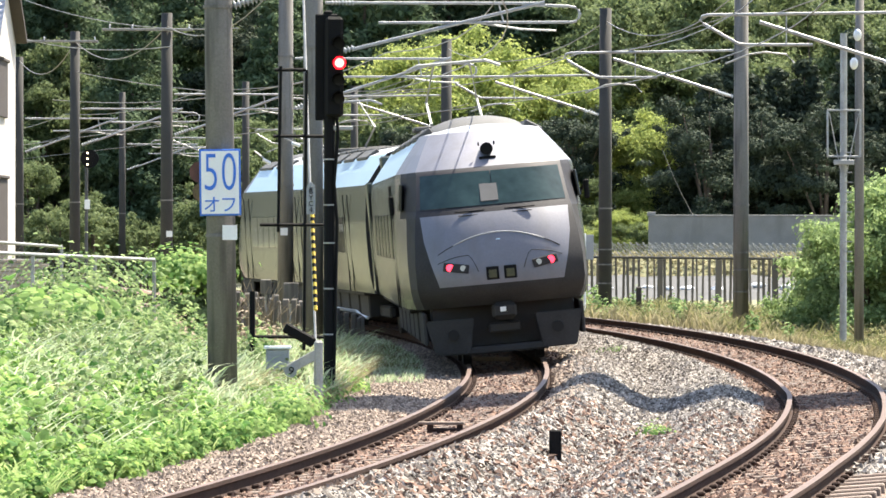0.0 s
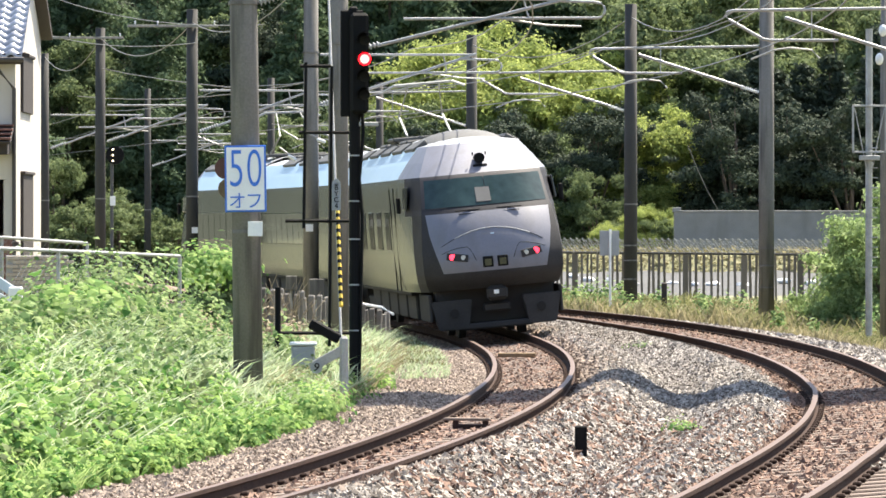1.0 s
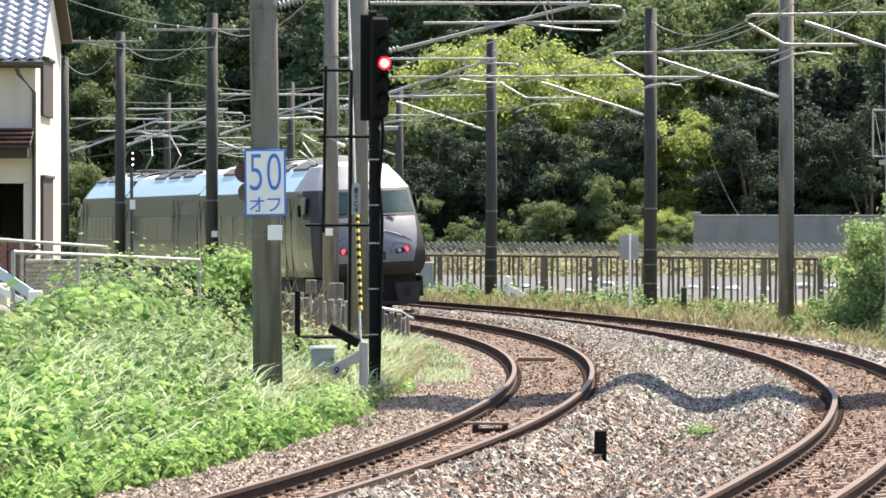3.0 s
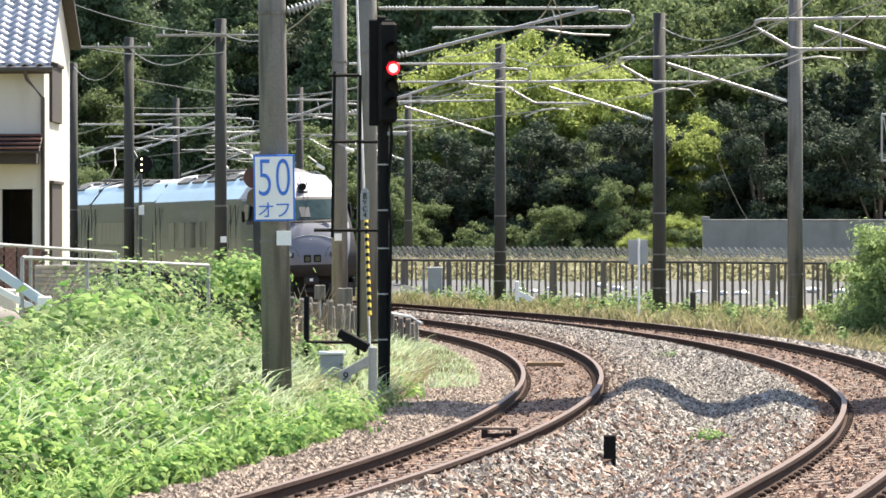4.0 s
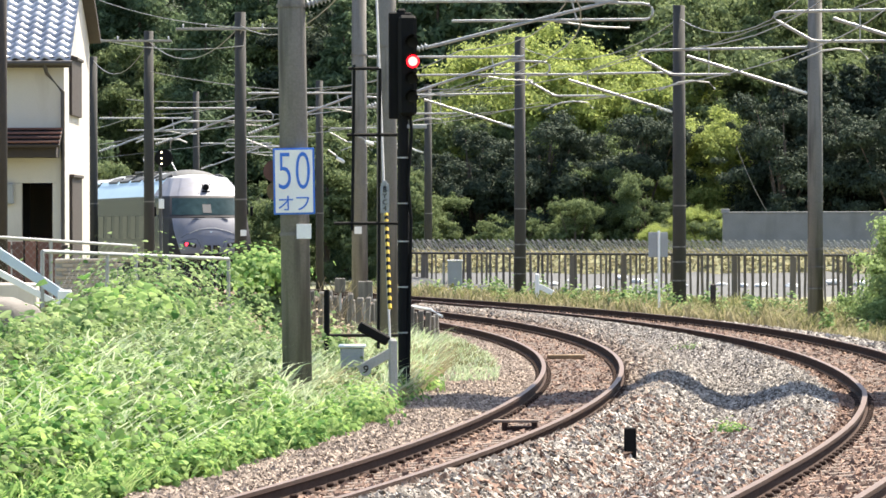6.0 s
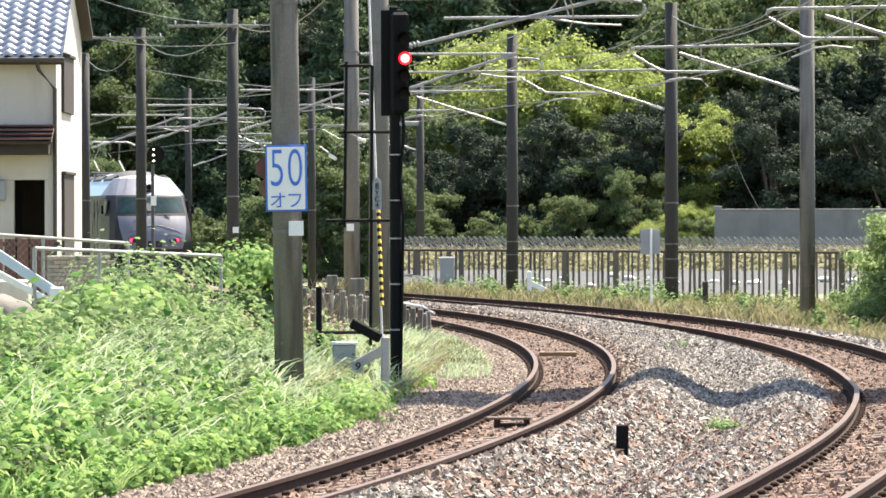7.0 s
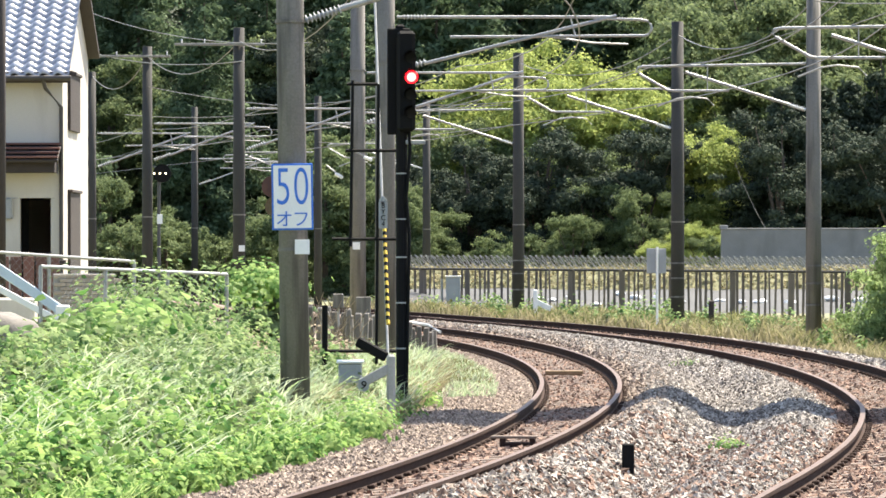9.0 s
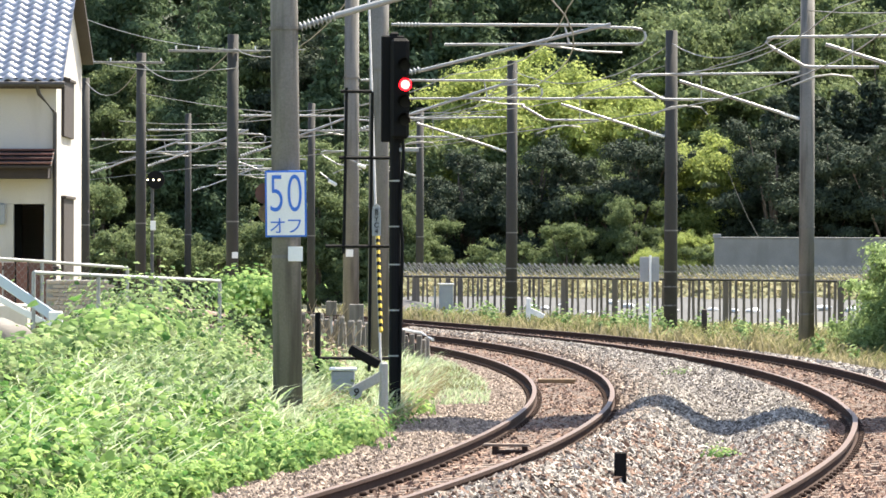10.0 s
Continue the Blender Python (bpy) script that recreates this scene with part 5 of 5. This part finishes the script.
# big bright crown in the middle, others round it
for spec in ((0, 4.6, 226, 0, 0.95), (0, 7.4, 230, 80, 0.86), (0, 1.4, 234, 160, 0.78), (2, 1.0, 222, 0, 0.85), (2, -1.8, 228, 70, 0.8), (2, 7.0, 218, 30, 0.7), (2, 12.6, 222, 200, 0.85), (0, 8.5, 225, 300, 0.84),
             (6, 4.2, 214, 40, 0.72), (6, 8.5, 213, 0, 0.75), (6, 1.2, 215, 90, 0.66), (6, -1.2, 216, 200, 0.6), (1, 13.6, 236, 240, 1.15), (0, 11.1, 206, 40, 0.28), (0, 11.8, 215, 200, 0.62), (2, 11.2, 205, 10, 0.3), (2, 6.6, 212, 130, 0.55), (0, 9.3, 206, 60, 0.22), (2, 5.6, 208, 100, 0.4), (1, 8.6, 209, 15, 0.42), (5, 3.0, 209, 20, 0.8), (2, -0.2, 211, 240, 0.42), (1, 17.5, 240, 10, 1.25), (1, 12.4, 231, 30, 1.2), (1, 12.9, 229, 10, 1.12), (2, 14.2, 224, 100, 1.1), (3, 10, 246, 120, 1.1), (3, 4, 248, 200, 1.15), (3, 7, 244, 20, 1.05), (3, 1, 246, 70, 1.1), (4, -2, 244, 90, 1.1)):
    plant(*spec)
rt = random.Random(7)
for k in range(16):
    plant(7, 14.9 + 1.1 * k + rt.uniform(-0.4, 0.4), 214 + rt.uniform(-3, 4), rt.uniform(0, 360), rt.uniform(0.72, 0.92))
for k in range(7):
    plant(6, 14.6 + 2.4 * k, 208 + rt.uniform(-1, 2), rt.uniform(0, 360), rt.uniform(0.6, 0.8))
for k in range(9):
    plant(1 if k % 3 else 2, 12.2 + 2.3 * k, 231 + rt.uniform(-3, 4), rt.uniform(0, 360), rt.uniform(1.05, 1.3))
for k in range(22):
    plant(rt.choice((3, 4, 4, 1, 6)), -24 + 1.25 * k + rt.uniform(-0.5, 0.5), 232 + rt.uniform(-6, 12), rt.uniform(0, 360), rt.uniform(0.8, 1.1))
for k in range(20):
    plant(8, -30 + 3.1 * k + rt.uniform(-0.7, 0.7), 262 + rt.uniform(-6, 10), rt.uniform(0, 360), rt.uniform(0.9, 1.15))
for k in range(14):
    plant(rt.choice((5, 5, 2)), -19 + 1.4 * k + rt.uniform(-0.3, 0.3), 212 + rt.uniform(-4, 5), rt.uniform(0, 360), rt.uniform(0.7, 1.05) if k % 3 else 0.55)
# bushes on the right verge
for x, y, s in ((11.15, 109, 0.74), (12.5, 110, 0.95), (10.6, 113, 0.36), (14.4, 112, 0.84)):
    plant(9, x, y, x * 40, s * 1.15, 0.75)


def grass(name, n, seed, region, height, mat, label, width=0.012, bend=0.5, category="grass"):
    """Bent blades; region(r, n) gives x and y."""
    r = np.random.RandomState(seed)
    x, y = region(r, n)
    n = len(x)
    z = ground_z(x, y)
    clump = np.array([noise.noise((a * 0.9, b * 0.35, seed)) for a, b in zip(x, y)])
    h = height * (0.55 + 0.6 * r.rand(n)) * (1 + 0.55 * clump)
    a = r.rand(n) * 6.283
    lean = bend * h * (0.4 + 0.8 * r.rand(n))
    droop = 0.25 + 0.3 * r.rand(n)
    dx, dy = np.cos(a) * lean + 0.12 * h, np.sin(a) * lean
    f = r.rand(n) * 6.283
    wx, wy = np.cos(f) * width, np.sin(f) * width * 0.5
    p = lambda t, s: np.stack([x + dx * t ** 1.7 + s * wx, y + dy * t ** 1.7 + s * wy, z - 0.03 + h * t * (1 - droop * t * t)], -1)
    verts = np.stack([p(0.0, -1), p(0.0, 1), p(0.4, 0.95), p(0.4, -0.95), p(0.75, 0.7), p(0.75, -0.7), p(1.0, 0)], 1).reshape(-1, 3)
    k = 7 * np.arange(n)[:, None]
    faces = np.concatenate([k + np.array([q]) for q in ([0, 1, 2], [0, 2, 3], [3, 2, 4], [3, 4, 5], [5, 4, 6])], 1).reshape(-1, 3)
    tagged(new(name, mesh(name, verts, faces, mat)), label, category, kind="stuff")


def along(v0, v1, u0, u1, power=1.0):
    def region(r, n):
        v, u = v0 + (v1 - v0) * r.rand(n) ** power, u1 + (u0 - u1) * r.rand(n)
        a = v / RADIUS
        return APEX_X - RADIUS + (RADIUS + u) * np.cos(a), APEX_Y + (RADIUS + u) * np.sin(a)
    return region


grass("tall_grass", 40000, 21, along(-44, -3, -7.0, -2.35), 0.4, M["blade"], "tall sunlit green grass on the bank", 0.013)
grass("tall_grass", 2600, 62, along(-36, -14, -5.2, -3.0), 0.66, M["seed"], "long silvery blades bending over the bank", 0.015, 0.9)
grass("pale_grass", 7000, 22, along(-36, -6, -5.0, -2.4), 0.48, M["seed"], "pale seeding grass bleached by sun", 0.01, 1.1)
grass("tall_grass", 6000, 70, along(-44, -20, -2.6, -2.0), 0.28, M["blade"], "short green grass at the bank's foot", 0.011, 0.7)
grass("straw_grass", 6500, 64, along(-22, 8, -3.4, -2.1), 0.5, M["tan"], "bleached straw round the pole foot", 0.008, 0.8)
grass("pale_grass", 5000, 23, along(-22, 10, -3.6, -2.2), 0.6, M["seed"], "pale dry grass round the poles", 0.009, 0.7)
grass("low_grass", 5200, 24, along(-8, 24, -2.7, -1.25), 0.2, M["seed"], "low straw-coloured grass beside the rails", 0.008)
grass("low_grass", 4200, 28, along(-2, 22, -2.6, -1.3), 0.17, M["olive"], "low yellow-green tufts beside the rails", 0.01)
grass("verge_grass", 16000, 25, along(26, 80, 7.0, 14.0), 0.65, M["olive"], "olive-green verge grass by the far fence", 0.02, 0.6)
grass("verge_grass", 17000, 26, along(26, 80, 6.7, 13.0), 0.62, M["tan"], "straw-coloured verge grass", 0.015, 0.7)
grass("verge_grass", 15000, 29, along(2, 30, 7.2, 13.0), 0.3, M["olive"], "low olive verge grass past the shoulder", 0.014, 0.6)
grass("verge_grass", 12000, 30, along(2, 30, 6.8, 12.0), 0.32, M["tan"], "low straw-coloured grass past the shoulder", 0.011, 0.7)
grass("verge_grass", 4000, 27, along(28, 80, 7.0, 13.0), 0.5, M["dry"], "brown dry stalks in the verge", 0.012, 0.4)


def weeds(name, centre, spread, n, size, mat, seed, label, category="weeds", up=0.9):
    r = np.random.RandomState(seed)
    c = np.array(centre) + r.normal(0, 1, (n, 3)) * np.array(spread)
    d = np.tile(np.array([[0.1, -0.35, up]]), (n, 1))
    tagged(new(name, leaf_mesh(name, c, d, size * (0.6 + 0.8 * r.rand(n)), mat, seed, long=1.25)), label, category, kind="stuff")


def weed_clumps(name, n, per, seed, region, size, tall, wide, mat, label):
    """Leafy weeds: many domed clumps of leaves on the ground."""
    r = np.random.RandomState(seed)
    x, y = region(r, n)
    z = ground_z(x, y)
    h, w = tall * (0.5 + 0.8 * r.rand(n)), wide * (0.6 + 0.8 * r.rand(n))
    i = np.repeat(np.arange(n), per)
    d = r.normal(0, 1, (n * per, 3))
    d[:, 2] = np.abs(d[:, 2])
    d /= np.linalg.norm(d, axis=1)[:, None]
    q = (0.55 + 0.5 * r.rand(n * per))[:, None]
    c = np.stack([x[i], y[i], z[i]], 1) + d * q * np.stack([w[i], w[i], h[i]], 1)
    tagged(new(name, leaf_mesh(name, c, d + np.array([0.1, -0.2, 0.5]), size * (0.5 + 0.9 * r.rand(n * per)), mat, seed, long=1.5)), label, "weeds", kind="stuff")


weed_clumps("leafy_weeds", 300, 90, 51, along(-44, -24, -6.2, -2.6), 0.06, 0.5, 0.24, M["broad"], "leafy bright-green weeds crowding the bank")
weed_clumps("leafy_weeds", 170, 80, 69, along(-44, -22, -2.65, -1.95), 0.05, 0.28, 0.15, M["broad"], "low leafy weeds spilling on to the ballast")
weed_clumps("leafy_weeds", 60, 70, 61, along(-42, -30, -4.2, -2.5), 0.085, 0.42, 0.22, M["broad"], "large-leaved bright weeds at the front of the bank")
weed_clumps("leafy_weeds", 110, 80, 52, along(-30, -6, -5.9, -3.2), 0.055, 0.75, 0.26, M["weed"], "yellow-green weeds among tall grass")
# Darker clumps paint the shaded gaps among the bright weeds.
weed_clumps("leafy_weeds", 240, 80, 58, along(-44, -8, -6.2, -2.5), 0.055, 0.5, 0.2, M["mid"], "darker weeds painting shaded gaps between the bright ones")
weed_clumps("leafy_weeds", 42, 100, 53, along(-12, 0, -7.2, -4.8), 0.055, 1.15, 0.32, M["weed"], "tall weeds against the chain-link fence")
weed_clumps("leafy_weeds", 9, 90, 54, along(-12, 2, -4.6, -3.4), 0.05, 0.7, 0.3, M["dry"], "brown withered weeds below the fence")
weed_clumps("leafy_weeds", 40, 60, 55, along(-24, -8, -2.7, -2.0), 0.045, 0.3, 0.2, M["broad"], "low leafy weeds at the bank's foot")
weed_clumps("leafy_weeds", 45, 60, 57, along(4, 30, 7.8, 13.0), 0.06, 0.35, 0.28, M["olive"], "low olive weeds past the shoulder")
weed_clumps("leafy_weeds", 110, 70, 63, along(24, 80, 7.2, 13.0), 0.08, 0.75, 0.25, M["weed"], "yellow-green weeds standing in the far verge")
weed_clumps("leafy_weeds", 90, 70, 56, along(30, 80, 7.6, 13.0), 0.08, 0.5, 0.35, M["olive"], "olive weeds along the far verge")

weeds("broad_weeds", (-4.75, 69, 0.75), (0.42, 1.2, 0.17), 520, 0.15, M["broad"], 31, "broad-leaved weeds in the grass", up=0.35)
weeds("vine", (-4.4, 66.5, 0.8), (0.45, 0.7, 0.18), 420, 0.16, M["broad"], 38, "large-leaved green vine sprawling over the weeds", up=0.3)
weeds("vine", (-5.2, 64.5, 0.66), (0.35, 0.9, 0.14), 240, 0.15, M["weed"], 39, "large-leaved green vine at the stair foot")
# Darker leaves put shade inside the vine mound.
weeds("vine", (-4.55, 67.6, 0.6), (0.5, 1.0, 0.16), 650, 0.15, M["mid"], 65, "darker vine leaves standing in for shade under the bright ones")
weeds("dead_weeds", (-2.98, 72, 0.4), (0.2, 0.5, 0.14), 1500, 0.04, M["dry"], 66, "brown withered weeds before the fence")
weeds("creeper", (-3.0, 79, 1.38), (0.32, 0.5, 0.15), 1500, 0.075, M["broad"], 33, "leafy creeper over the fence end")
# Dark leaf tone carries the shade below the creeper's top.
weeds("creeper", (-2.85, 79.6, 0.75), (0.26, 0.4, 0.3), 1600, 0.1, M["deep"], 34, "creeper leaves coloured dark for the shaded underside")
weeds("creeper", (-4.5, 75.4, 1.1), (0.6, 0.8, 0.28), 1500, 0.07, M["weed"], 35, "light-green climbing plants along the fence")
weeds("tuft", (4.6, 88, -0.12), (0.22, 0.7, 0.03), 260, 0.035, M["weed"], 67, "small green tuft in the ballast")
weeds("tuft", (3.05, 52, -0.1), (0.1, 0.3, 0.03), 160, 0.03, M["broad"], 68, "small green tuft in the ballast")
weeds("broad_weeds", (-0.95, 56.5, 0.0), (0.2, 1.2, 0.12), 700, 0.05, M["broad"], 37, "leafy weeds at the foot of the bank")

hr = np.random.RandomState(40)
hx = hr.uniform(-1.6, 38, 15000)
hy = hr.uniform(178.5, 181.9, 15000)
hc = np.stack([hx, hy - 0.05 * hx, np.interp(hy, [178.5, 179.2, 180.2, 182.2], [0.25, 0.62, 0.98, 1.05]) + 0.09 * np.abs(hr.normal(0, 1, 15000))], -1)
tagged(new("bank_grass", leaf_mesh("bank_grass", hc, np.tile(np.array([[0.0, -0.3, 0.9]]), (15000, 1)), 0.12 * (0.6 + 0.8 * hr.rand(15000)), M["tan"], 41, single=True)), "olive grass on the bank below the wall", "grass", kind="stuff")

for x, y, z, a in ((-1.62, 105.5, 3.87, 20), (-2.25, 105.5, 3.5, 30), (-0.95, 122, 3.95, 10)):
    lp = thing("yard_lamp", "white lamp head on a slim bracket", "lamp", pose(x, y, z, 0, a, 0))
    part("head", boxes(((0, 0, 0), (0.2, 0.16, 0.08)), bevel=0.03), M["porcelain"], lp)
    part("bracket", tube([(-0.1, 0.1, 0.03), (-0.35, 0.2, 0.06)], 0.02, 6), M["dull_steel"], lp)
tw = bmesh.new()
rw = random.Random(5)
for k in range(130):
    a = Vector((rw.uniform(-2.5, -1.4), rw.uniform(81.5, 83.5), rw.uniform(-0.2, 0.5)))
    b = a + Vector((rw.uniform(-0.3, 0.35), rw.uniform(-0.2, 0.2), rw.uniform(0.1, 0.75)))
    tube([a, (a + b) / 2 + Vector((rw.uniform(-0.08, 0.08), 0, 0.06)), b], 0.007, 3, tw)
tagged(part("bare_twigs", tw, M["dry"]), "bare bleached twigs before the sleeper fence", "twigs", kind="stuff")

# ---- far crossing signal, bracket lamp, wires ----
fs = thing("far_signal", "black far signal with two pale lit lamps", "signal", pose(-8.4, 144, 0))
part("post", tube([(0, 0, -0.4), (0, 0, 4.3)], 0.05, 8), M["roofgear"], fs)
head = part("head", tube([(0.1, -0.02, 4.1), (0.1, -0.1, 4.1)], 0.27, 24), M["black"], fs, "round black signal head")
lamp_row = part("lamp_row", tube([(0, 0, 0), (0, -0.02, 0)], 0.2, 20), M["black"], fs, "black disc with a row of pale lit lamps", m=pose(0.04, -0.105, 4.1))
for z in (-0.17, 0.0, 0.17):
    part("lamp", tube([(0, -0.02, z), (0, -0.05, z)], 0.027, 10), M["lit"], lamp_row, "lit pale lamp")
part("plate", boxes(((0.03, -0.06, 2.75), (0.16, 0.02, 0.28)), bevel=0.01), M["white"], fs)
bl = thing("warning_flag", "weathered brown and yellow plate behind the board", "plate", pose(-2.03, 58.0, 2.6))
part("upper", tube([(0, -0.015, 0.12), (0, 0.015, 0.12)], 0.13, 14), M["redwood"], bl)
part("lower", tube([(0.03, -0.015, -0.12), (0.03, 0.015, -0.12)], 0.12, 14), M["timber"], bl)
for a, b in (((-12.5, 158, 8.6), (-5.0, 122, 6.6)), ((-11, 150, 9.2), (-3.2, 118, 6.9)), ((-8.8, 145, 6.7), (1.5, 122, 5.5)), ((-9.8, 150, 6.0), (-1.0, 128, 6.1)), ((-4.9, 191, 6.0), (3.0, 150, 5.9)), ((12.3, 205, 5.4), (14.2, 205, 1.8))):
    cable(bow(a, b, 0.35), 0.012)

motions()
